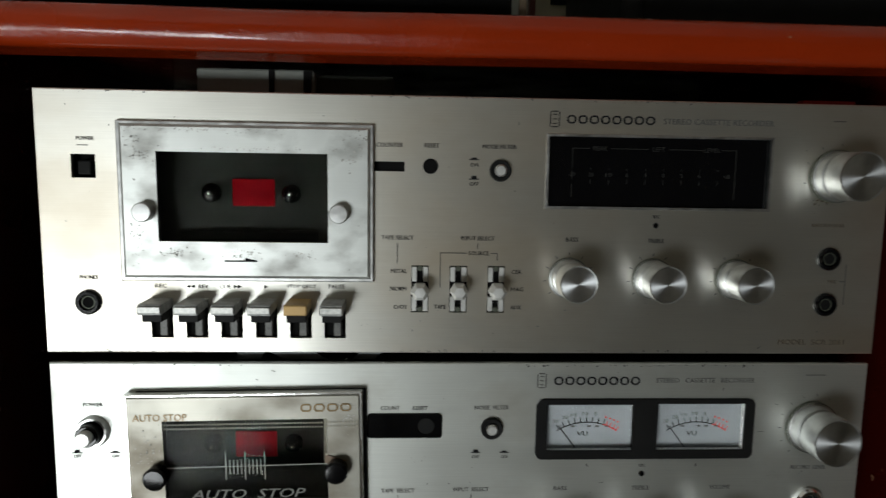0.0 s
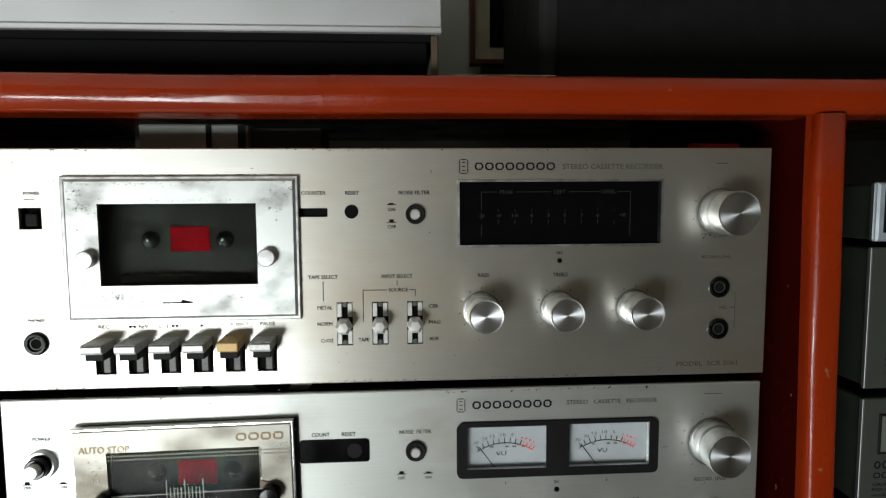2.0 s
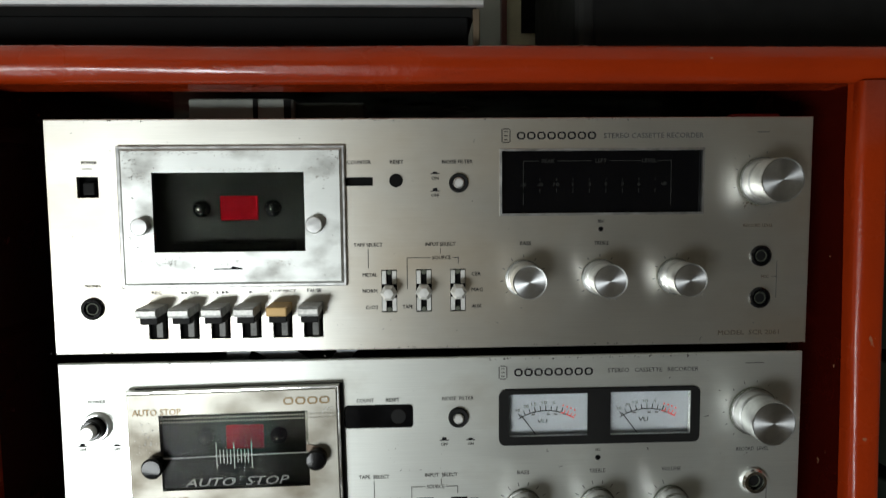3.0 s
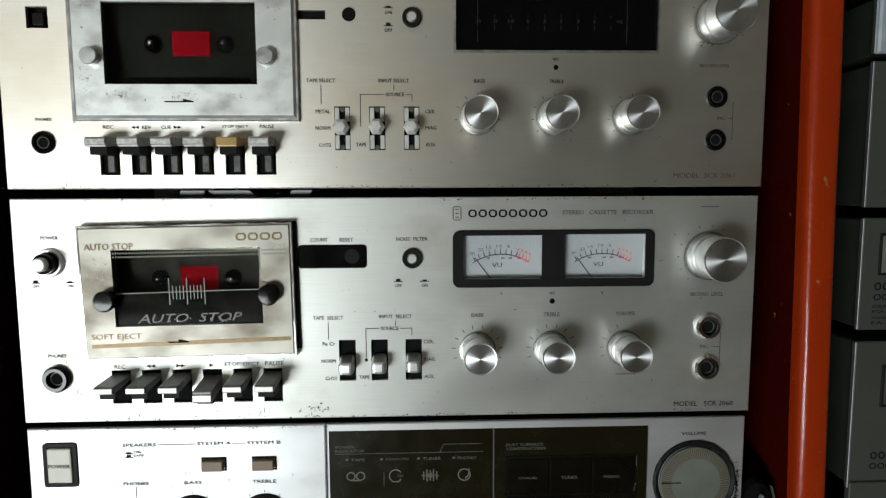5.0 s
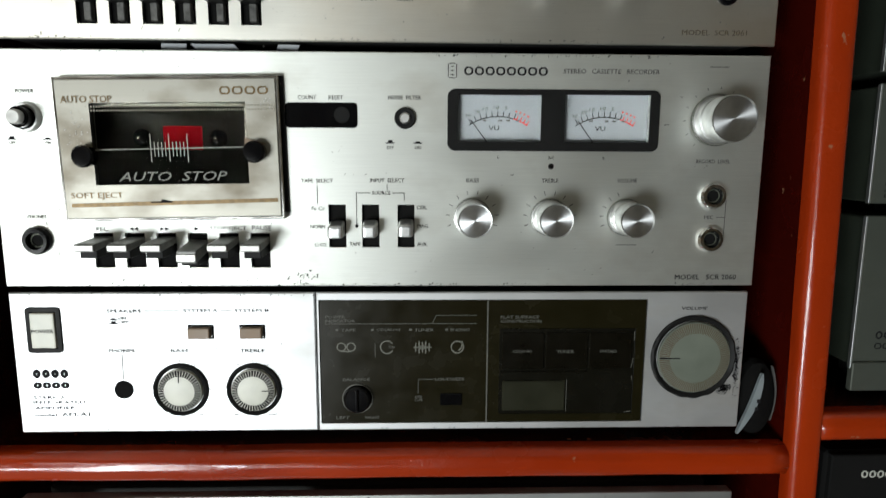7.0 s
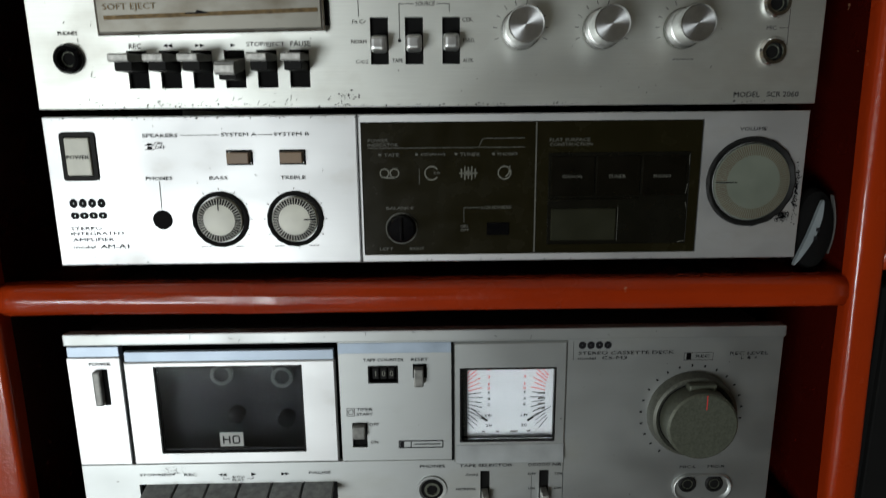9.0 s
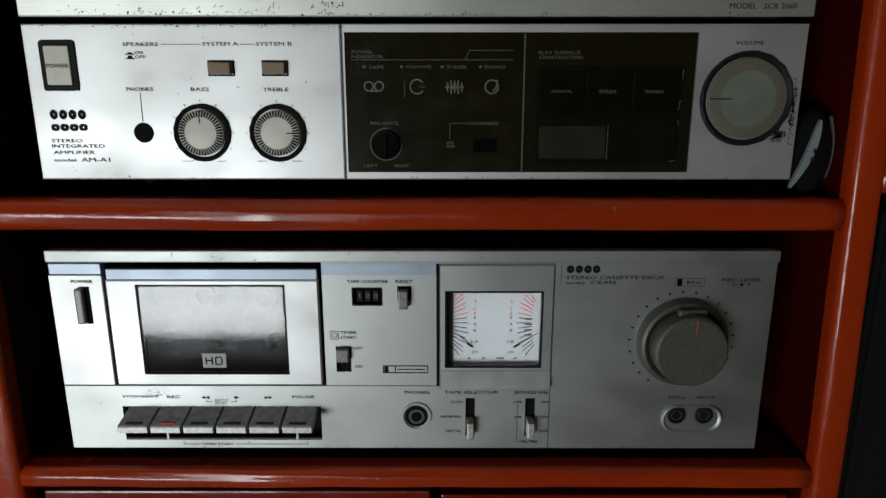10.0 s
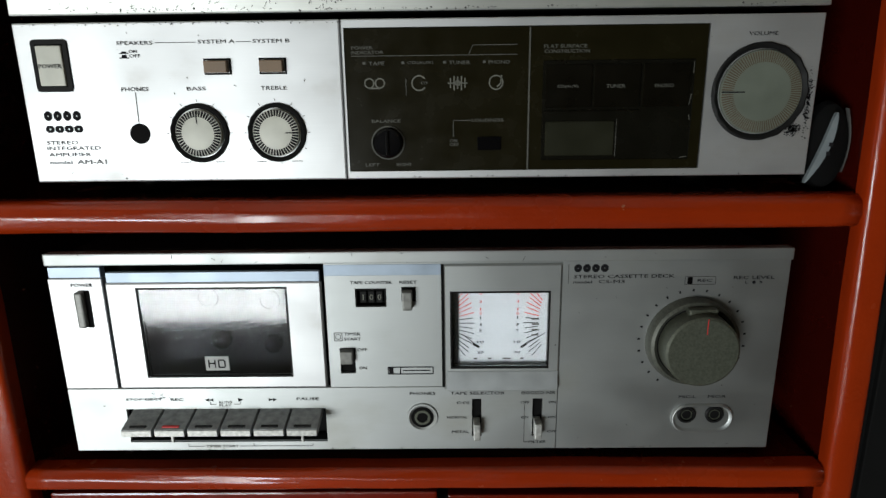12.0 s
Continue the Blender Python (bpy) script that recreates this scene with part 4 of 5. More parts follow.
dial(am, -118.6, 1100.7, 16.4, 13.0, DIAL, 90)
dial(am, -75.2, 1100.6, 16.4, 13.0, DIAL, 0)
dial(am, 191.0, 1119.6, 26.2, 22.2, DIAL_GREY, 180)
blotch(am, 211, 1099.5, 4.5, 3, P, 90, 300, INK)
blotch(am, 218.2, 1113, 1.4, 15, P, 91, 300, INK)
smoke = part("control_panel", box(-35.4, 161.2, F + 0.4, F + 3, 1078.3, 1155.4, 0.5), OLIVE, am, "smoked olive-black control panel")
O = F + 0.15
part("panel_divider", box(64.7, 65.5, F - 0.1, F + 0.6, 1078.6, 1155), INK_DIM, smoke)
right = part("selector_panel", box(72.5, 155, F - 0.1, F + 0.6, 1083.5, 1137.5, 0.5), plain("selector_olive", (0.0055, 0.0052, 0.0034), 0.25, spec=0.2), smoke, "gloss black selector panel")
for x0, x1 in ((74, 99.5), (100.5, 126), (127, 153)):
    part("selector_button", box(x0, x1, F - 0.9, F + 0.2, 1112.5, 1135.5, 0.5), plain("dark_brown_window", (0.0042, 0.0036, 0.0020), 0.3, spec=0.12) if x0 == 74 else bpy.data.materials["dark_brown_window"], right)
part("selector_ledge", box(73.5, 126, F - 0.7, F + 0.1, 1110.2, 1111.0, 0.2), bpy.data.materials["dark_brown_window"], right)
part("tape_button", box(74.5, 113, F - 1.2, F + 0.2, 1086, 1105, 0.6), plain("olive_button", (0.017, 0.0175, 0.010), 0.35, spec=0.2), right)
part("tape_button_edge", strips([(113.8, 1085.5, 113.8, 1106)], F - 0.6, 0.3), INK_DIM, right)
for x, w, ww in ((86.1, "CD(AUX)", 11.4), (112.2, "TUNER", 10.2), (138.6, "PHONO", 10)):
    text(w, x, 1123.6, ww, 1.9, F - 1.1, INK_DIM, right)
part("worn_marks", strips([(154.2, 1136, 154.2, 1130), (153, 1113, 154, 1119), (150, 1084.4, 154, 1085), (154, 1105, 153.4, 1108)], F - 0.4, 0.4), INK_DIM, right)
text("FLAT SURFACE", 84.4, 1144.8, 23.2, 1.8, O, INK_DIM, smoke)
text("CONSTRUCTION", 85.2, 1142.2, 24.4, 1.8, O, INK_DIM, smoke)
text("POWER", -25.8, 1145.2, 11.6, 1.7, O, INK_DIM, smoke)
text("INDICATOR", -23, 1142.7, 17.6, 1.7, O, INK_DIM, smoke)
part("panel_lines", strips([(-31.8, 1140.9, 58.5, 1140.9), (31.9, 1140.9, 34.3, 1146), (34.3, 1146, 58.5, 1146), (23.7, 1106.1, 33, 1106.1), (23.4, 1106.1, 23.4, 1097.3), (4.6 - 7, 1129, 4.6 - 7, 1120)], O, 0.35), INK_DIM, smoke)
for x, w, ww in ((-18.2, "TAPE", 8.6), (5.6, "CD(AUX)", 14), (27, "TUNER", 11.4), (48.6, "PHONO", 11.4)):
    text(w, x, 1137, ww, 1.8, O, INK_DIM, smoke)
    part("indicator", strips([(x - ww / 2 - 3.2, 1137.2, x - ww / 2 - 1.6, 1137.2)], O, 1.3), INK_DIM, smoke)


def circle_lines(cx, cz, r, a0=0, a1=360, n=20):
    pts = [(cx + r * math.cos(radians(a0 + (a1 - a0) * i / n)), cz + r * math.sin(radians(a0 + (a1 - a0) * i / n))) for i in range(n + 1)]
    return [(*a, *b) for a, b in zip(pts, pts[1:])]


for name, lines in (("tape_symbol", circle_lines(-22.5, 1126.6, 2.5) + circle_lines(-16.7, 1126.6, 2.5) + [(-22.5, 1123.9, -16.7, 1123.9)]),
                    ("disc_symbol", circle_lines(4.8, 1126.4, 3.9, 35, 325)),
                    ("tuner_symbol", [(x, 1126.2 - d, x, 1126.2 + d) for x, d in ((22, 2.6), (24, 3.8), (28, 3.8), (30, 2.6))] + circle_lines(26, 1126.2, 1.3, 0, 360, 12) + [(20.6, 1126.2, 31.4, 1126.2), (26, 1123, 26, 1129.6)]),
                    ("phono_symbol", circle_lines(47, 1126.3, 3.7) + [(50, 1130.2, 49.6, 1126), (49.6, 1126, 47.6, 1124)])):
    part(name, strips(lines, O, 0.7), plain("symbol_print", (0.15, 0.15, 0.125), 0.6) if name == "tape_symbol" else bpy.data.materials["symbol_print"], smoke)
text("CD", 7.6, 1126.4, 3.6, 1.4, O, INK_DIM, smoke)
bal = part("balance_knob", lathe(-13.3, 1094.2, [(0, F - 4), (7, F - 4), (8, F - 3.2), (8.2, F + 0.4)], 40), BLACK_GLOSS, smoke)
part("knob_ring", lathe(-13.3, 1094.2, [(8.6, F), (8.7, F - 0.4), (9.3, F - 0.4), (9.4, F + 0.4)], 40), INK_DIM, smoke)
part("knob_ridge", box(-14.2, -12.4, F - 5.6, F - 3.9, 1087.4, 1101, 0.6), BLACK_GLOSS, bal)
part("loudness_button", box(36.8, 50, F - 0.6, F + 0.4, 1089.6, 1097, 0.4), BLACK_GLOSS, smoke)
for w, x, z, ww in (("BALANCE", -14, 1106.2, 16), ("LOUDNESS", 42.5, 1106.1, 17.6), ("LEFT", -22.4, 1081.9, 8), ("RIGHT", -4.5, 1081.9, 8.6), ("ON", 23.4, 1095, 4), ("OFF", 23.8, 1092.8, 5)):
    text(w, x, z, ww, 1.7, O, INK_DIM, smoke)
for w, x, z, ww, h in (("SPEAKERS", -149, 1149.2, 19.8, 2.0), ("SYSTEM A", -104.5, 1149.4, 20, 2.0), ("SYSTEM B", -74.7, 1149.4, 20, 2.0), ("ON", -150.4, 1144.8, 4.4, 1.7), ("OFF", -149.6, 1142.5, 6, 1.7), ("PHONES", -152, 1125, 15, 2.0),
                       ("BASS", -118, 1124.9, 10.4, 2.0), ("TREBLE", -75.2, 1124.8, 14.4, 2.0), ("STEREO", -197, 1096.3, 17.8, 2.0), ("INTEGRATED", -191, 1093.2, 30.4, 2.0), ("AMPLIFIER", -193.8, 1089.6, 24, 2.0),
                       ("model", -199.6, 1085.2, 12.6, 1.9), ("AM-A1", -182, 1085.4, 16.6, 2.4), ("VOLUME", 189.8, 1150, 15.5, 2.0)):
    text(w, x, z, ww, h, P, INK, am)
word_bars(4, -194.6, 1111, 21.4, 5.4, P, INK, am, 0.82, stroke=0.36)
word_bars(4, -194.6, 1103.8, 21.4, 3.9, P, INK, am, 0.9, stroke=0.46)
part("print_lines", strips([(-137.5, 1149.2, -115.6, 1149.2), (-93.6, 1149.2, -85.6, 1149.2), (-152, 1123.2, -152.2, 1107), (-131.5, 1084.6, -126, 1084.6), (-126, 1084.6, -124.4, 1086), (-106, 1084.6, -111, 1084.6),
     (-88, 1084.6, -82.6, 1084.6), (-62, 1084.6, -68, 1084.6)] + scale_marks(-118.6, 1100.7, 17.2, 18.6, -30, 210, 9) + scale_marks(-75.2, 1100.6, 17.2, 18.6, -30, 210, 9), P, 0.35), INK_GREY, am)
push_icon(am, -155.4, 1144.8, False)
push_icon(am, -155.4, 1142.4, True)
scratches(am, 11, -205, -40, 1076, 1158, 9, 1.6)

# -- the lower cassette deck --
md = thing("cassette_deck", 0, F, 900, "dull silver cassette deck with a large worn record knob", "cassette deck", "stereo decks")
part("front_plate", plate(-54.4, 221.2, 899.6, 1024.2, [(-54.4, 87.4, 899.6, 943.8), (20.6, 80.6, 956.4, 1006.4), (-47.4, -38, 953, 970), (-35.6, -18.2, 997.2, 1007.6)], F, F + 3, 0.3), SILVER_DULL, md)
part("lower_plate", plate(-220.2, 87.2, 899.6, 943.5, [(-185, -58.4, 905.6, 929.2), (33.8, 39.8, 908.8, 935), (71.8, 78, 908.8, 935)], F, F + 3, 0.4), SILVER_DULL, md)
part("top_rail", box(-219.5, 221.4, F - 2.0, F + 6, 1024.3, 1031.6, 0.8, 2), SILVER_DULL, md, "pale top rail")
casing(md, -212, 212, 901, 1030, F + 16, 240, 10.4)
part("well_back", box(-219, -55, F + 14, F + 15, 940, 1023), HOLE, md)
pp = part("power_panel", box(-219.6, -187.0, F - 1.0, F + 5, 944.2, 1016.2, 0.5), SILVER, md, "pale power switch panel")
part("chamfer", box(-219.0, -187.4, F - 0.4, F + 5, 1016.4, 1023.2, 0.4), SKY_EDGE, pp)
part("power_switch", box(-203.0, -198.4, F - 5.0, F + 1, 986, 1008.4, 1.0, 2), KEY_TOP, pp, "worn chrome power rocker")
part("switch_slot", box(-199.2, -195.6, F - 1.6, F - 0.9, 985.2, 1008.8, 0.2), HOLE, pp)
text("POWER", -199.4, 1012.2, 13, 2.0, F - 1.3, INK, pp)
dr = part("cassette_door", plate(-184.4, -56.0, 945.2, 1013.6, [(-166.2, -76.6, 952.8, 1010.4)], F - 3.0, F + 1, 0.8), SILVER, md, "pale silver cassette door with a shiny window")
ch = box(-183.6, -56.6, F - 2.4, F + 1, 1013.8, 1020.2, 0.3)
part("chamfer", ch, SKY_EDGE, dr)
part("window_frame", frame_ring(-165.4, -77.4, 953.6, 1009.6, 1.2, F - 3.3, F - 1.6, 0.3), BLACK, dr)
part("window", box(-165.6, -77.2, F - 2.7, F - 1.4, 953.4, 1009.8), DUSTY, dr, "dusty smoked window")
wl = part("tape_well", box(-170, -72, F + 11, F + 13, 946, 1014), plain("dark_tape_well", (0.026, 0.027, 0.03), 0.5), dr)
for hx, hz in ((-129.6, 1000.2), (-91.6, 998)):
    part("reel_ring", lathe(hx, hz, [(4.6, F + 9), (4.8, F + 8), (7.0, F + 8), (7.2, F + 11)], 28), plain("reel_grey", (0.30, 0.30, 0.29), 0.5) if hx < -100 else bpy.data.materials["reel_grey"], wl)
for hx, hz in ((-122, 973), (-90, 970)):
    part("spindle", lathe(hx, hz, [(0, F + 3), (3, F + 3.4), (5.5, F + 6), (5.5, F + 11)], 20), BLACK_GLOSS, wl)
badge = part("badge", box(-129.8, -115.0, F - 3.4, F - 2.7, 957, 966.6, 0.3), plain("badge_grey", (0.33, 0.34, 0.33), 0.4), dr, "small pale maker badge")
part("badge_mark", strips([(-127.6, 962, -123.4, 962), (-127.4, 959.2, -127.4, 964.4), (-123.6, 959.2, -123.6, 964.4), (-121.4, 959.4, -117.8, 959.4), (-121.4, 964.2, -117.8, 964.2), (-117.6, 959.8, -117.6, 963.8), (-121.4, 959.4, -121.4, 964.2)], F - 3.6, 0.9), INK, badge)
# counter panel and its switches
part("counter_back", box(-37, -17, F + 3.4, F + 4, 996, 1009), HOLE, md)
cw = part("counter_frame", frame_ring(-35.4, -18.4, 997.4, 1007.4, 0.8, F - 0.5, F + 3, 0.2), BLACK, md)
for i, w in enumerate(("1", "0", "0")):
    part("digit_wheel", box(-33.6 + i * 4.9, -29.6 + i * 4.9, F + 1.4, F + 3, 998.6, 1006.2, 0.4), BLACK, cw)
    text(w, -31.6 + i * 4.9, 1002.4, 1.4 if w == "1" else 2.2, 3.6, F + 1.2, bpy.data.materials["symbol_print"], cw)
part("reset_lever", box(-7.6, -1.8, F - 6, F, 996, 1007.6, 0.8, 2), KEY_TOP, md)
part("reset_slot", box(-8.4, 0.2, F - 0.4, F - 0.05, 1000, 1009, 0.05), HOLE, md)
part("timer_slot", box(-48, -37.4, F + 2.4, F + 3.4, 952, 971), HOLE, md)
part("timer_switch", box(-46.6, -38.8, F - 5, F + 2.4, 961, 969.4, 0.8, 2), KEY_TOP, md)
part("blue_seam", box(-54.2, 15.4, F - 0.3, F + 0.5, 1016.4, 1023.2, 0.2), SKY_EDGE, md)
for w, x, z, ww in (("TAPE COUNTER", -26.5, 1012, 25), ("RESET", -4.2, 1012, 10.4), ("TIMER", -39.2, 979.2, 10), ("START", -39.2, 975.9, 10), ("OFF", -33.6, 968.8, 6), ("ON", -33.6, 956.6, 4.6)):
    text(w, x, z, ww, 1.9, P, INK_GREY if ww < 7 else INK, md)
part("clock_symbol", strips(circle_lines(-47.8, 977.4, 1.6, 0, 360, 12) + [(-50.2, 974.8, -45.4, 974.8), (-50.2, 980, -45.4, 980), (-50.2, 974.8, -50.2, 980), (-45.4, 974.8, -45.4, 980)], P, 0.4), INK_GREY, md)
part("noise_badge", strips([(-18, 957, 9.8, 957), (-18, 952.4, 9.8, 952.4), (-18, 952.4, -18, 957), (9.8, 952.4, 9.8, 957), (-10.4, 952.4, -10.4, 957), (-8.8, 954.7, 8, 954.7)], P, 0.6), INK, md)
part("noise_badge_fill", sheet([(-17.4, 952.8), (-14.8, 952.8), (-14.8, 956.6), (-17.4, 956.6)], P), INK, md)
# the meter
bz = part("meter_bezel", plate(16.6, 87.4, 942.0, 1023.2, [(20.6, 80.6, 956.4, 1006.4)], F - 1.6, F - 0.1, 1.2), SILVER_DULL, md, "raised meter surround")
part("bezel_gap", box(15.4, 17.0, F - 1.4, F - 0.1, 944, 1023), HOLE, md)
sill = box(18, 86.6, F - 4.0, F - 1.4, 942.6, 954.6, 0.4)
for v in sill.verts:
    if v.co.z > 950 and v.co.y < F - 2:
        v.co.y += 2.2
part("bezel_sill", sill, plain("pale_grey_chamfer", (0.36, 0.38, 0.39), 0.42, 0.4), bz, "pale sloping sill")
part("meter_frame", frame_ring(21.6, 79.6, 957.4, 1005.4, 1.0, F - 2.2, F + 3, 0.3), BLACK, bz)
mc = part("meter_card", box(19.5, 81.5, F + 4.6, F + 5.6, 955, 1008), METER_WHITE, bz, "white meter card with red and black scales")
MC = F + 4.4
part("meter_side", box(19.8, 25.5, F + 3.2, F + 4.6, 956, 1007), BLACK, bz)
for cx, d in ((36.0, 1), (65.0, -1)):
    ticks, reds = [], []
    for i in range(15):
        a = radians(-46 + 92 * i / 14)
        ox, oz = cx - d * 17, 984
        line = (ox + d * 7.5 * math.cos(a), oz + 20 * math.sin(a), ox + d * (15.5 + (i % 2)) * math.cos(a), oz + 30 * math.sin(a))
        (reds if i > 8 else ticks).append(line)
    part("meter_ticks", strips(ticks, MC, 0.5), INK, mc)
    part("meter_ticks_red", strips(reds, MC, 0.5), INK_RED, mc)
    for z, w in ((1003, "5"), (998, "3"), (993, "1"), (990.2, "0"), (987.4, "1"), (983, "3"), (979, "5"), (971.5, "10"), (964.6, "20")):
        text(w, cx + d * 3.2, z, 1.6 if len(w) < 2 else 4, 1.7, MC, INK_RED if z > 990 else INK, mc)
part("needle", strips([(28, 977, 38.4, 968.2)], F + 3.9, 0.45), INK, mc)
part("needle", strips([(64, 968, 79, 977.6)], F + 3.9, 0.45), INK, mc)
part("needle_hub", strips([(34.4, 970.8, 38.4, 968.2), (64.0, 968, 67.6, 970.4)], F + 3.8, 1.5), INK, mc)
part("meter_small_print", strips([(35, 960.4, 37, 960.4), (44, 960.4, 46, 960.4), (53, 960.4, 58, 960.4), (64, 960.4, 66, 960.4)] + [(70.5, z, 75, z) for z in (986.5, 983, 979.4, 976)], MC, 1.1), INK_GREY, mc)
part("meter_glass", box(21.7, 79.5, F + 0.2, F + 0.9, 957.5, 1005.3), CLEAR, bz).visible_shadow = False
# keys
part("key_recess", box(-187, -56, F + 9, F + 10, 903, 931), HOLE, md)
part("key_floor", box(-185, -58.4, F + 0.6, F + 9, 905.0, 906.6), plain("dark_steel", (0.06, 0.065, 0.065), 0.5, 0.5), md)
MK = plain("worn_steel_key", (0.30, 0.32, 0.33), 0.4, 0.05, vary=0.3, scale=240)
for i in range(6):
    x = -180.4 + 20.2 * i
    bm = box(x, x + 18.8, F - 17, F + 6, 920.0, 924.6, 0.5, 2)
    for v in bm.verts:
        k = (v.co.y - (F - 17)) / 23
        v.co.z += 6.0 * k
    k = part("key", bm, MK, md)
    part("key_edge", box(x + 0.3, x + 18.5, F - 17.6, F - 17.0, 920.2, 924.2, 0.2), KEY_EDGE, k)
    inset = box(x + 4.2, x + 14.6, F - 15.4, F - 13.6, 924.8, 925.9, 0.2)
    part("key_insert", inset, INK_RED if i == 1 else BLACK, k, "red record bar" if i == 1 else "")
    if i in (1, 5):
        part("key_stem", box(x + 7.2, x + 8.8, F - 12, F - 10, 912.5, 921, 0.2), KEY_EDGE, k)
for w, x, ww in (("STOP/EJECT", -172.6, 23), ("REC", -151.8, 8), ("PAUSE", -69.3, 14)):
    text(w, x, 935.8, ww, 1.9, P, INK, md)
arrow_marks(md, -131.5, 935.4, 2.6, (-1, -1), INK)
arrow_marks(md, -111.6, 935.4, 3, (1,), INK)
arrow_marks(md, -91.3, 935.4, 2.6, (1, 1), INK)
text("AUTO", -121.6, 933.6, 8.6, 1.5, P, INK_GREY, md)
text("PLAY", -121.6, 931.6, 7.6, 1.5, P, INK_GREY, md)
text("TIMER START", -126.5, 902.6, 21, 1.5, P, INK_GREY, md)
part("print_lines", strips([(-148, 904.4, -148, 902.6), (-148, 902.6, -138, 902.6), (-115, 902.6, -68, 902.6), (-106, 904.4, -106, 902.6), (-68, 904.4, -68, 902.6), (-131, 934, -131, 932.4), (-131, 932.4, -127, 932.4), (-112, 934, -112, 932.4), (-112, 932.4, -116, 932.4),
     (66.8, 931, 66.8, 904.5), (66.8, 904.5, 69, 904.5), (91, 1022.4, 91, 1010.4), (160, 1014, 178, 1014), (160, 1009.2, 178, 1009.2), (178, 1009.2, 178, 1014), (160, 1009.2, 160, 1014)], P, 0.35), INK_GREY, md)
blotch(md, -163, 938.5, 8, 4, P, 95, 60, INK_GREY)
pj = part("phones_jack", lathe(2.6, 922.6, [(7.0, F - 0.3), (8.4, F - 1.3), (9.4, F - 1.3), (9.8, F)], 40), SILVER_DULL, md)
part("jack_hole", lathe(2.6, 922.6, [(0, F - 0.4), (7.2, F - 0.45), (7.2, F)], 28), HOLE, pj)
part("jack_contact", lathe(2.6, 922.6, [(3.4, F - 0.5), (3.5, F - 1.2), (5.0, F - 1.2), (5.1, F - 0.5)], 24), KNOB_GREY, pj)
for x0, x1, hz in ((33.8, 39.8, 915.4), (71.8, 78, 915.8)):
    part("switch_slot", box(x0 - 0.5, x1 + 0.5, F + 2.4, F + 3.2, 908, 936), HOLE, md)
    lv = box(x0 + 0.9, x1 - 0.9, F - 8, F + 2.4, hz - 5.4, hz + 5.6, 0.7, 2)
    part("switch_lever", lv, KEY_EDGE, md)
for w, x, z, ww, h in (("PHONES", 2.9, 939, 16, 2.0), ("TAPE SELECTOR", 37.3, 939, 34, 2.0), ("NR", 83, 939, 5.6, 2.0), ("CrO2", 28.2, 932.4, 8, 1.7), ("NORMAL", 24.6, 922.2, 13, 1.7), ("METAL", 26.4, 912, 10.6, 1.7),
                       ("OFF", 67, 932.4, 5.4, 1.6), ("ON", 84, 932.4, 4.6, 1.6), ("ON", 67, 922, 4.4, 1.6), ("ON", 84, 922, 4.6, 1.6), ("OFF", 84.4, 912, 5.6, 1.6), ("FILTER", 75.4, 904.5, 11, 1.6),
                       ("STEREO CASSETTE DECK", 123.8, 1014.6, 59.4, 2.1), ("model", 99.4, 1011.2, 11, 1.7), ("CS-M3", 116.6, 1011.4, 15.4, 2.0), ("REC", 171.6, 1011.6, 8.6, 1.8), ("REC LEVEL", 200.5, 1013.2, 24, 2.0), ("L", 196.4, 1010.2, 1.6, 1.5), ("R", 205, 1010.2, 1.6, 1.5),
                       ("MIC-L", 168, 935.6, 10.6, 1.9), ("MIC-R", 186.4, 935.6, 11.2, 1.9)):
    text(w, x, z, ww, h, P, INK, md)
word_bars(5, 71.5, 939, 14.5, 2.0, P, INK, md, 0.8)
word_bars(4, 104.3, 1019.8, 21, 4.8, P, INK, md, 0.86, stroke=0.42)
part("record_lamp", box(161.4, 164.4, F - 0.5, F, 1009.4, 1013.8, 0.2), BLACK_GLOSS, md)
part("level_dot", lathe(200.7, 1010.2, [(0, P), (1.0, P), (1.0, F)], 12), INK, md)
rk = part("record_ring", lathe(167, 973.6, [(22.6, F - 6.0), (24.6, F - 7.6), (26.4, F - 6.8), (27.6, F - 4), (28, F)], 64), RING_GREY, md, "dark grey outer balance ring")
part("ring_tab", box(159.5, 176.5, F - 12.5, F - 6, 990.6, 997.6, 1.2, 2), KNOB_GREY, rk)
rf = part("record_knob", lathe(167, 973.6, [(0, F - 19), (20.2, F - 19), (21.5, F - 18), (21.9, F - 8), (21.9, F - 4)], 64), KNOB_GREY, md, "speckled worn grey record knob")
part("pointer_line", strips([(168, 985.0, 168, 994.4)], F - 19.3, 0.6), INK_RED, rf)
# Flat black ring between knob and outer ring, drawn as the gap's shade.
part("knob_shadow_gap", lathe(167, 973.6, [(21.9, F - 6.2), (22.7, F - 6.2)], 48), HOLE, rf)
part("level_marks", strips(scale_marks(167, 973.6, 31.2, 32.8, -50, 235, 21), P, 1.1), INK, md)


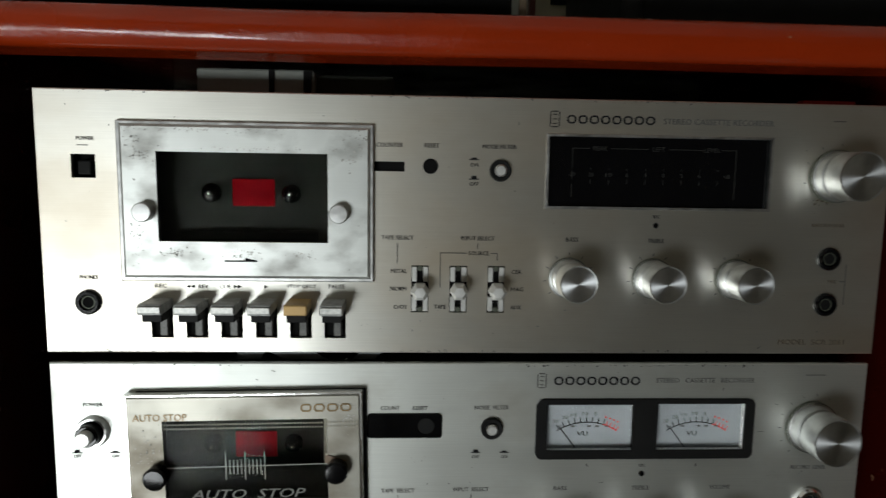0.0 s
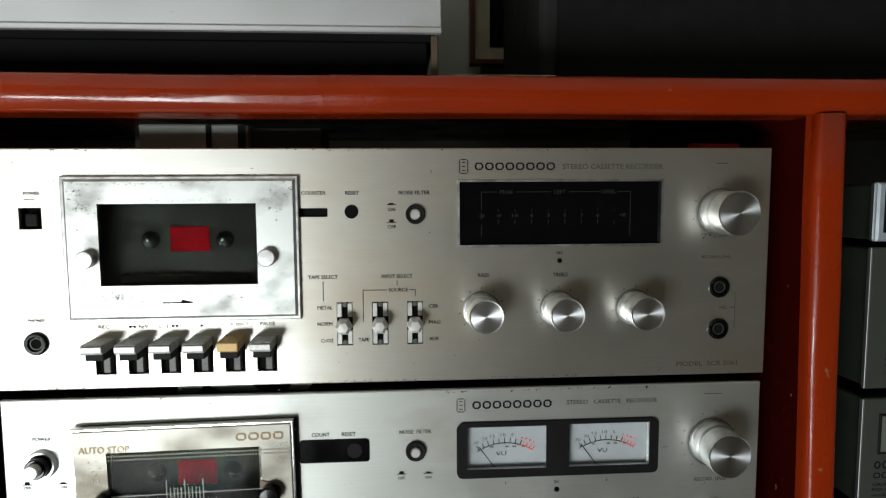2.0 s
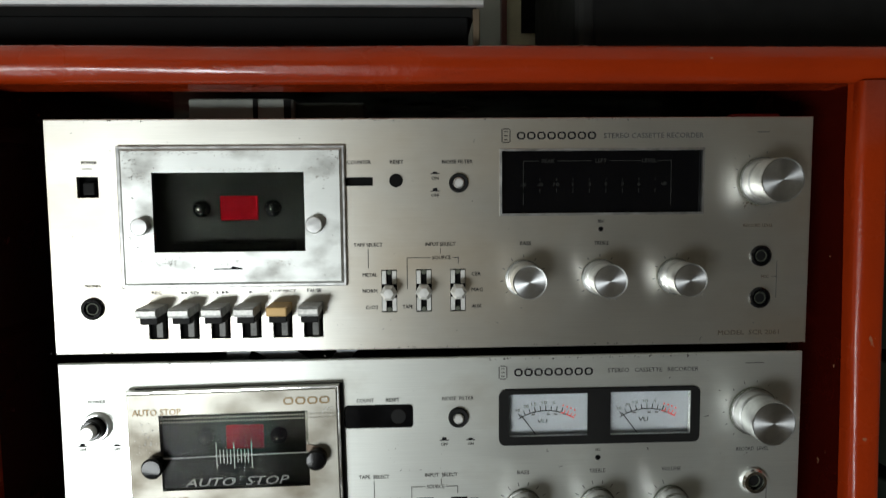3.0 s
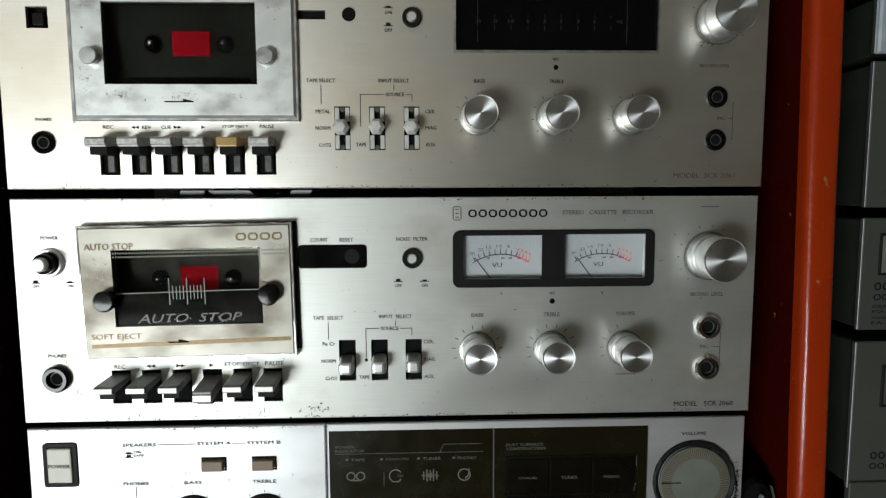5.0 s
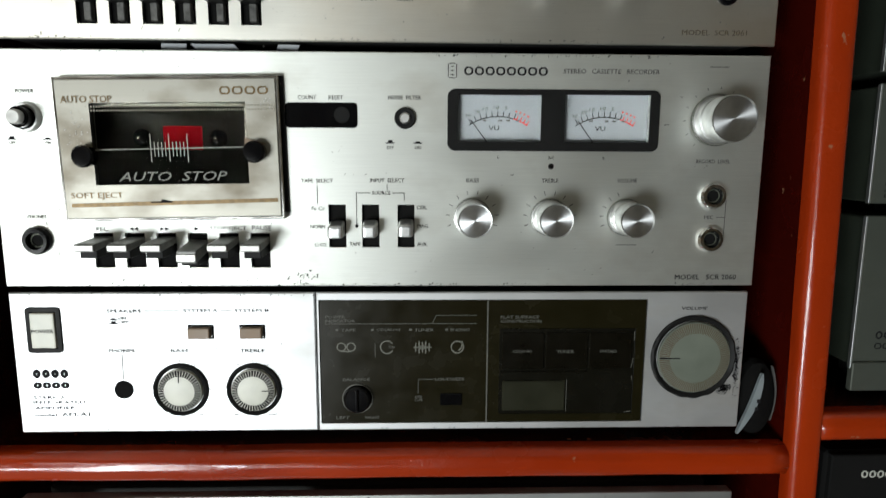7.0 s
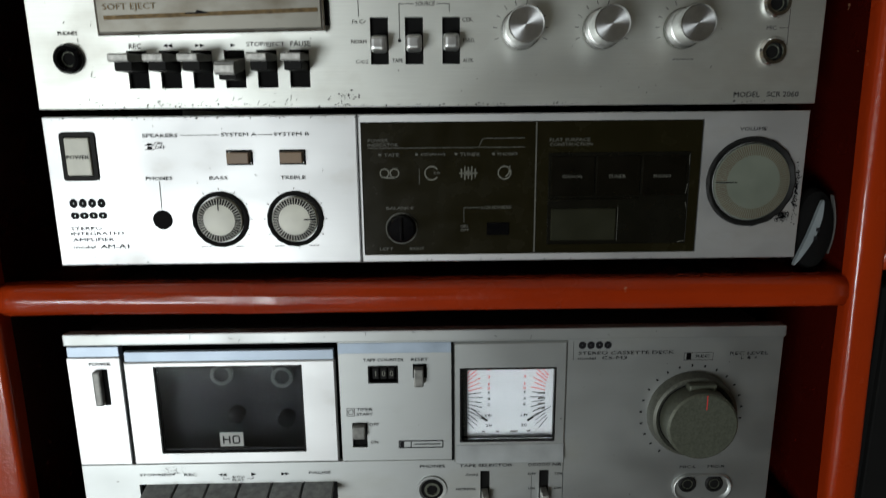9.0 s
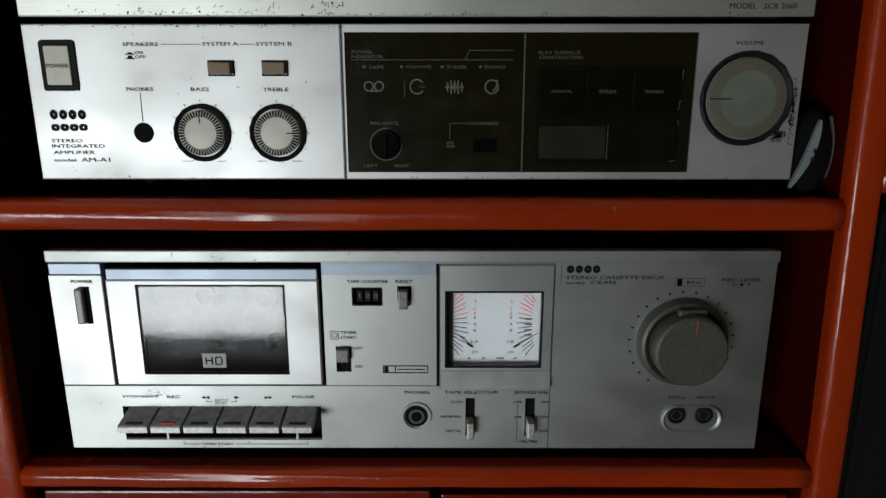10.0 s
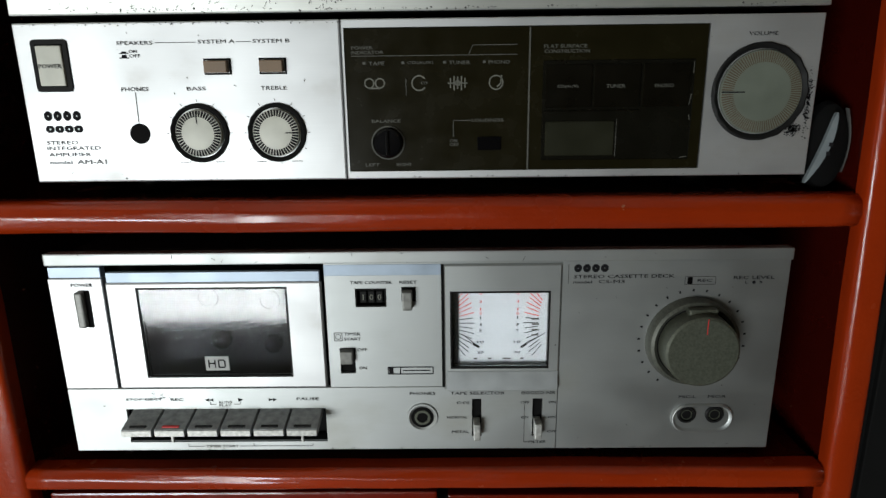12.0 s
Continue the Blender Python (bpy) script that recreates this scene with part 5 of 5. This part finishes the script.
def stadium(x0, x1, cz, r, y0, y1, rim):
    """A rounded socket tray: raised rim, sunken floor."""
    bm = bmesh.new()

    def loop(rr, y):
        pts = []
        for i in range(25):
            a = radians(90 + 180 * i / 24)
            pts.append((x0 + rr * math.cos(a), cz + rr * math.sin(a)))
        for i in range(25):
            a = radians(-90 + 180 * i / 24)
            pts.append((x1 + rr * math.cos(a), cz + rr * math.sin(a)))
        return [bm.verts.new((x, y, z)) for x, z in pts]
    loops = [loop(r, y1), loop(r - 0.4, y0), loop(r - rim * 0.5, y0 - 0.3), loop(r - rim, y1 - 0.3)]
    for a, b in zip(loops, loops[1:]):
        for i in range(len(a)):
            f = bm.faces.new((a[i], a[(i + 1) % len(a)], b[(i + 1) % len(a)], b[i]))
            f.smooth = True
    bm.faces.new(loops[-1])
    bmesh.ops.recalc_face_normals(bm, faces=bm.faces[:])
    return bm


mp = part("mic_tray", stadium(168.6, 188, 921, 9.8, F - 1.6, F, 2.6), SILVER_DULL, md, "pale stadium-shaped socket tray")
for x in (168.2, 185.6):
    jack(mp, x, 923.8, F - 0.6, 5.8, 4.2, BLACK, 1.4)
scratches(md, 15, -210, 210, 901, 1020, 14, 1.6)
scratches(md, 16, -210, 200, 1025, 1031, 12, 3, F - 2.2)

for owner, x0, x1, z, n, seed in ((d1, -213, 222, 1303.6, 60, 201), (d1, -213, 222, 1435.4, 50, 202), (d2, -212, 222, 1295.8, 60, 203), (d2, -212, 222, 1165.2, 60, 204),
                                  (am, -212, -40, 1158.8, 60, 205), (am, -212, 218, 1075.0, 30, 206), (md, -217, 218, 900.6, 30, 207)):
    rng = random.Random(seed)
    for _ in range(5):
        blotch(owner, rng.uniform(x0 + 20, x1 - 20), z, rng.uniform(12, 50), 0.7, P, seed * 7 + _, n // 4, INK_GREY if owner is d1 else INK)
for owner, spots in ((d1, ((60, 1332, 16), (105, 1331, 16), (150, 1332, 18), (30, 1322, 14), (-30, 1316, 20), (190, 1316, 18), (190, 1384, 14), (-70, 1306, 60))), (d2, ((30, 1180, 20), (120, 1176, 40), (180, 1235, 16), (-20, 1236, 20), (-195, 1225, 12)))):
    for i, (bx, bz, r) in enumerate(spots):
        blotch(owner, bx, bz, r, r * 0.5, P + 0.05, 300 + i, 8, TARN)

PRINT = ("scratches", "worn_patch", "knob_marks", "print_lines", "dotted_lines", "dial_ribs", "meter_ticks", "meter_small_print", "meter_red_print", "level_marks",
         "printed_scale", "panel_lines", "worn_marks", "key_symbol", "button_symbol", "maker_badge", "noise_badge", "badge_mark", "needle_hub")
for ob in scene.objects:
    if ob.name.split(".")[0].startswith(PRINT):
        ob["kind"] = "stuff"


# ---- what stands on and beside the decks ----
# a paper-white unit on the top shelf
tu = thing("stereo_unit", -190, 330, 1476, "pale grey stereo unit on the top shelf, dark block added beneath it", "stereo unit")
part("front_plate", plate(-400, 33.5, 1505, 1640, [], 328, 331, 0.8), SILVER, tu)
part("bottom_lip", box(-400, 33.5, 326, 331, 1501.5, 1504.6, 0.6), SILVER, tu)
part("casing", box(-395, 30, 331.5, 560, 1503, 1636, 1), CASE, tu)
# Dark block added to keep the gap under the unit black.
part("plinth", box(-394, 26, 352, 555, 1475.7, 1502.6, 1.0), HOLE, tu, "dark block filling the gap under the unit")
part("side_strut", box(27.5, 31.5, 334, 338, 1476, 1502, 0.5), INK_BROWN, tu, "thin brown strut at the corner")
pf = thing("picture_frame", 120, 590, 1476, "dark red framed picture with a cream mount leaning on the wall", "picture frame")
part("frame", plate(78, 330, 1538, 1760, [(83, 325, 1543, 1755)], 586, 598, 1.0), plain("dark_red_wood", (0.12, 0.02, 0.012), 0.4), pf)
part("mount", box(83, 325, 592, 595, 1543, 1755), CREAM, pf)
part("print", box(98, 320, 590.5, 592, 1556, 1750), HOLE, pf, "dark print")
part("prop", box(90, 320, 590, 604, 1475.4, 1540, 1), CASE, pf, "dark stand under the frame")
sp = thing("speaker", 230, 450, 1476, "black loudspeaker box on the top shelf", "loudspeaker")
part("cabinet", box(110, 560, 420, 585, 1475.4, 1760, 6, 3), CASE, sp)
part("grille", box(122, 548, 415, 420, 1486, 1750, 2), BLACK, sp)
# Block added for the lit strip of back wall seen over the deck.
ct = thing("carton", -115, 375, 1433.5, "pale block on the top deck's casing, added for the wall strip behind", "carton")
part("body", box(-148, -83.5, 355, 400, 1433.6, 1453.4, 1), plain("pale_card", (0.42, 0.44, 0.40), 0.8, scale=30), ct)
# Darker end puts the strip's fading light into the colour.
part("flap", box(-83.2, -40, 362, 400, 1433.6, 1452, 0.6), plain("dull_card", (0.07, 0.075, 0.06), 0.8, scale=40), ct, "duller end, the strip's fading light put into its colour")
part("strap", box(-108.2, -105.3, 354, 354.9, 1433.8, 1453), BLACK, ct)
part("strap", box(-89.2, -84.8, 354, 354.9, 1433.8, 1453), BLACK, ct)
slip_card = part("paper_strip", box(37, 97, 318, 334, 1475.7, 1476.9, 0.2), CREAM, None)
tagged(slip_card, "thin cream paper strip lying on the top shelf", "paper strip")
for k, (x0, x1, lean) in enumerate(((-124, -110, 4), (-98, -74, -6), (-60, -48, 5))):
    bm = box(x0, x1, 332.4, 333.0, 1294.6, 1301.4)
    for v in bm.verts:
        if v.co.z > 1298:
            v.co.x += lean
            v.co.y -= 8
    tagged(part("paper_scrap", bm, METER_WHITE, None), "torn white paper scrap wedged between two decks", "paper scrap", "paper scraps")
# small things in the bay
rs = part("red_strip", box(184, 214, 333, 339, 1433.6, 1440.0, 0.6), plain("dull_red_plastic", (0.30, 0.012, 0.012), 0.6), None)
rs.location = (0, 0, 0)
tagged(rs, "thin red plastic strip lying on the top deck", "plastic strip")
# round headphone cup wedged beside the amplifier
hp = thing("headphone", 238, 330, 1064, "black round headphone cup with a silver band, standing on the shelf", "headphone")
cup = lathe(0, 0, [(0, -9), (17, -8.5), (23.5, -5), (25.3, 0), (23.5, 6), (0, 9)], 44)
bmesh.ops.scale(cup, vec=(0.50, 1.0, 1.0), verts=cup.verts)
bmesh.ops.translate(cup, vec=(237.0, 331, 1089), verts=cup.verts)
part("ear_cup", cup, plain("soft_black_foam", (0.006, 0.006, 0.006), 0.9, spec=0.05), hp)


def ribbon(name, pts, y0, y1, material, label):
    """A curved strip: (x, z, half width) along its length, between the depths y0 and y1."""
    bm = bmesh.new()
    prev = None
    for x, z, w in pts:
        ring = [bm.verts.new((x - w, y0, z)), bm.verts.new((x + w, y0, z)), bm.verts.new((x + w, y1, z)), bm.verts.new((x - w, y1, z))]
        if prev:
            for k in range(4):
                bm.faces.new((prev[k], prev[(k + 1) % 4], ring[(k + 1) % 4], ring[k]))
        else:
            bm.faces.new(ring)
        prev = ring
    bm.faces.new(prev)
    bmesh.ops.recalc_face_normals(bm, faces=bm.faces[:])
    return part(name, bm, material, hp, label)


slip = [(222.8 + 13.2 * u + 2.6 * math.sin(math.pi * u), 1069 + 39 * u, 0.4 + 2.1 * math.sin(math.pi * u) ** 0.7) for u in [i / 18 for i in range(19)]]
sb = ribbon("silver_band", slip, 318.5, 321, plain("blue_grey_plastic", (0.20, 0.23, 0.245), 0.4), "blue-grey curved band")
part("band_mark", strips([(232.4, 1085.5, 234.6, 1085.5), (233.4, 1090.5, 235.6, 1090.5)], 318.2, 2.4), INK, sb)
ribbon("white_rim", [(247.6 + 2.6 * math.sin(math.pi * u) - 1.2 * u, 1074 + 36 * u, 0.12 + 0.28 * math.sin(math.pi * u)) for u in [i / 14 for i in range(15)]], 326, 329, INK_GREY, "pale edge of the cushion")

# ---- the right-hand bay ----
RF = 322.0


def right_unit(name, z0, z1, label, category, material, feet=6):
    u = thing(name, 510, RF, z0 - feet, label, category, "units in the right bay")
    part("front_plate", plate(293, 733, z0, z1, [], RF, RF + 3, 0.7), material, u)
    part("casing", box(296, 730, RF + 3, RF + 240, z0 + 0.5, z1 - 1, 1), plain("grey_green_casing", (0.022, 0.028, 0.020), 0.5, 0.2) if "grey_green_casing" not in bpy.data.materials else bpy.data.materials["grey_green_casing"], u)
    # Pale strip paints the highlight down the plate's left edge.
    part("edge_trim", box(292.4, 293.5, RF - 0.3, RF + 2.6, z0 + 0.4, z1 - 0.4, 0.2), SILVER_DULL, u, "pale strip drawn as the edge's highlight")
    for fx in (330, 696):
        part("foot", box(fx - 10, fx + 10, RF + 30, RF + 50, z0 - feet, z0 + 0.5, 0.8), BLACK, u)
        part("foot", box(fx - 10, fx + 10, RF + 190, RF + 210, z0 - feet, z0 + 0.5, 0.8), BLACK, u)
    return u


RP = RF - 0.25
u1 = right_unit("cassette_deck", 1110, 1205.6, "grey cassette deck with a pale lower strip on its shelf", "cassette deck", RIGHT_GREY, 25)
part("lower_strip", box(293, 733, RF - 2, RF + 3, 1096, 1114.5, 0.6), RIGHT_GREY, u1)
part("window_frame", frame_ring(312, 340, 1165, 1189, 1.6, RF - 1.0, RF, 0.3), BLACK, u1)
part("window", box(312, 340, RF - 0.6, RF, 1165, 1189), KNOB_GREY, u1)
part("window_mark", strips([(314, 1177.4, 338, 1177.4)], RF - 0.8, 0.8), INK_GOLD, u1)
word_bars(4, 316.5, 1131.6, 21, 5, RP, INK, u1)
word_bars(4, 316.5, 1124.6, 21, 3.8, RP, INK, u1, 0.88)
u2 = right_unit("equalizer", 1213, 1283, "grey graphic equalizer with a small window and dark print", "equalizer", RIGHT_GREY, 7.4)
part("window_frame", frame_ring(305, 322, 1249, 1272, 1.4, RF - 1.0, RF, 0.3), BLACK, u2)
part("window", box(305, 322, RF - 0.6, RF, 1249, 1272), DIAL_GREY, u2)
word_bars(4, 312, 1240.6, 21, 5, RP, INK, u2)
word_bars(4, 312, 1233.8, 21, 3.8, RP, INK, u2, 0.88)
for w, z, ww in (("GRAPHIC", 1228, 20), ("EQUALIZER", 1224.6, 25), ("model", 1221, 11), ("EA-A1", 1217.6, 15)):
    text(w, 301.4 + ww / 2, z, ww, 2.0, RP, INK, u2)
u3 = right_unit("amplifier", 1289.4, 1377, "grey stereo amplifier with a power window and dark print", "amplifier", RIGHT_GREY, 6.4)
part("window_frame", frame_ring(308, 326, 1337, 1362, 1.4, RF - 1.0, RF, 0.3), BLACK, u3)
part("window", box(308, 326, RF - 0.6, RF, 1337, 1362), DIAL_GREY, u3)
word_bars(4, 315.6, 1326, 21, 5, RP, INK, u3)
word_bars(4, 315.6, 1318.6, 21, 3.8, RP, INK, u3, 0.88)
for w, z, ww in (("STEREO", 1311.5, 17), ("INTEGRATED", 1308, 28), ("AMPLIFIER", 1304.6, 24), ("model", 1299.6, 11)):
    text(w, 305 + ww / 2, z, ww, 2.0, RP, INK, u3)
u4 = right_unit("tuner", 1380.8, 1416, "small black-fronted unit with a rounded pale frame", "tuner", BLACK, 3.6)
part("pale_frame", plate(293, 733, 1380.8, 1416, [(297, 729, 1386, 1412)], RF - 3, RF - 0.2, 1.2), plain("pale_blue_frame", (0.5, 0.58, 0.64), 0.35, 0.4), u4)
# Black body below the marked top is added, to darken the bay.
u5 = thing("speaker", 510, RF, 499, "black unit on the lower shelf, made tall to fill the dark bay", "loudspeaker")
part("front_panel", plate(288, 736, 499, 1052, [], RF, RF + 4, 0.8), HOLE, u5)
part("cabinet", box(286, 738, RF + 4, RF + 255, 499, 1053, 2), HOLE, u5)
word_bars(4, 318, 1039, 21, 5, RP, INK_WHITE, u5)

# ---- the cupboard under the low shelf ----
cp = thing("cupboard", 0, 322, FLOOR, "red-brown painted cupboard doors under the lowest shelf", "cupboard")
part("carcass", box(-249, 251, 334, 590, FLOOR, 868, 1), CASE, cp)
for x0, x1, dz in ((-243, 11, 869.4), (18, 246, 866.6)):
    bm = box(x0, x1, 316, 333, FLOOR + 40, dz, 1.5, 2)
    part("door", bm, RED_DOOR, cp, "red-brown painted door leaf")
part("latch", box(5, 19, 306, 318, 850, 863, 1.5, 2), plain("brown_wood_latch", (0.10, 0.035, 0.02), 0.5), cp, "brown wooden turn latch")
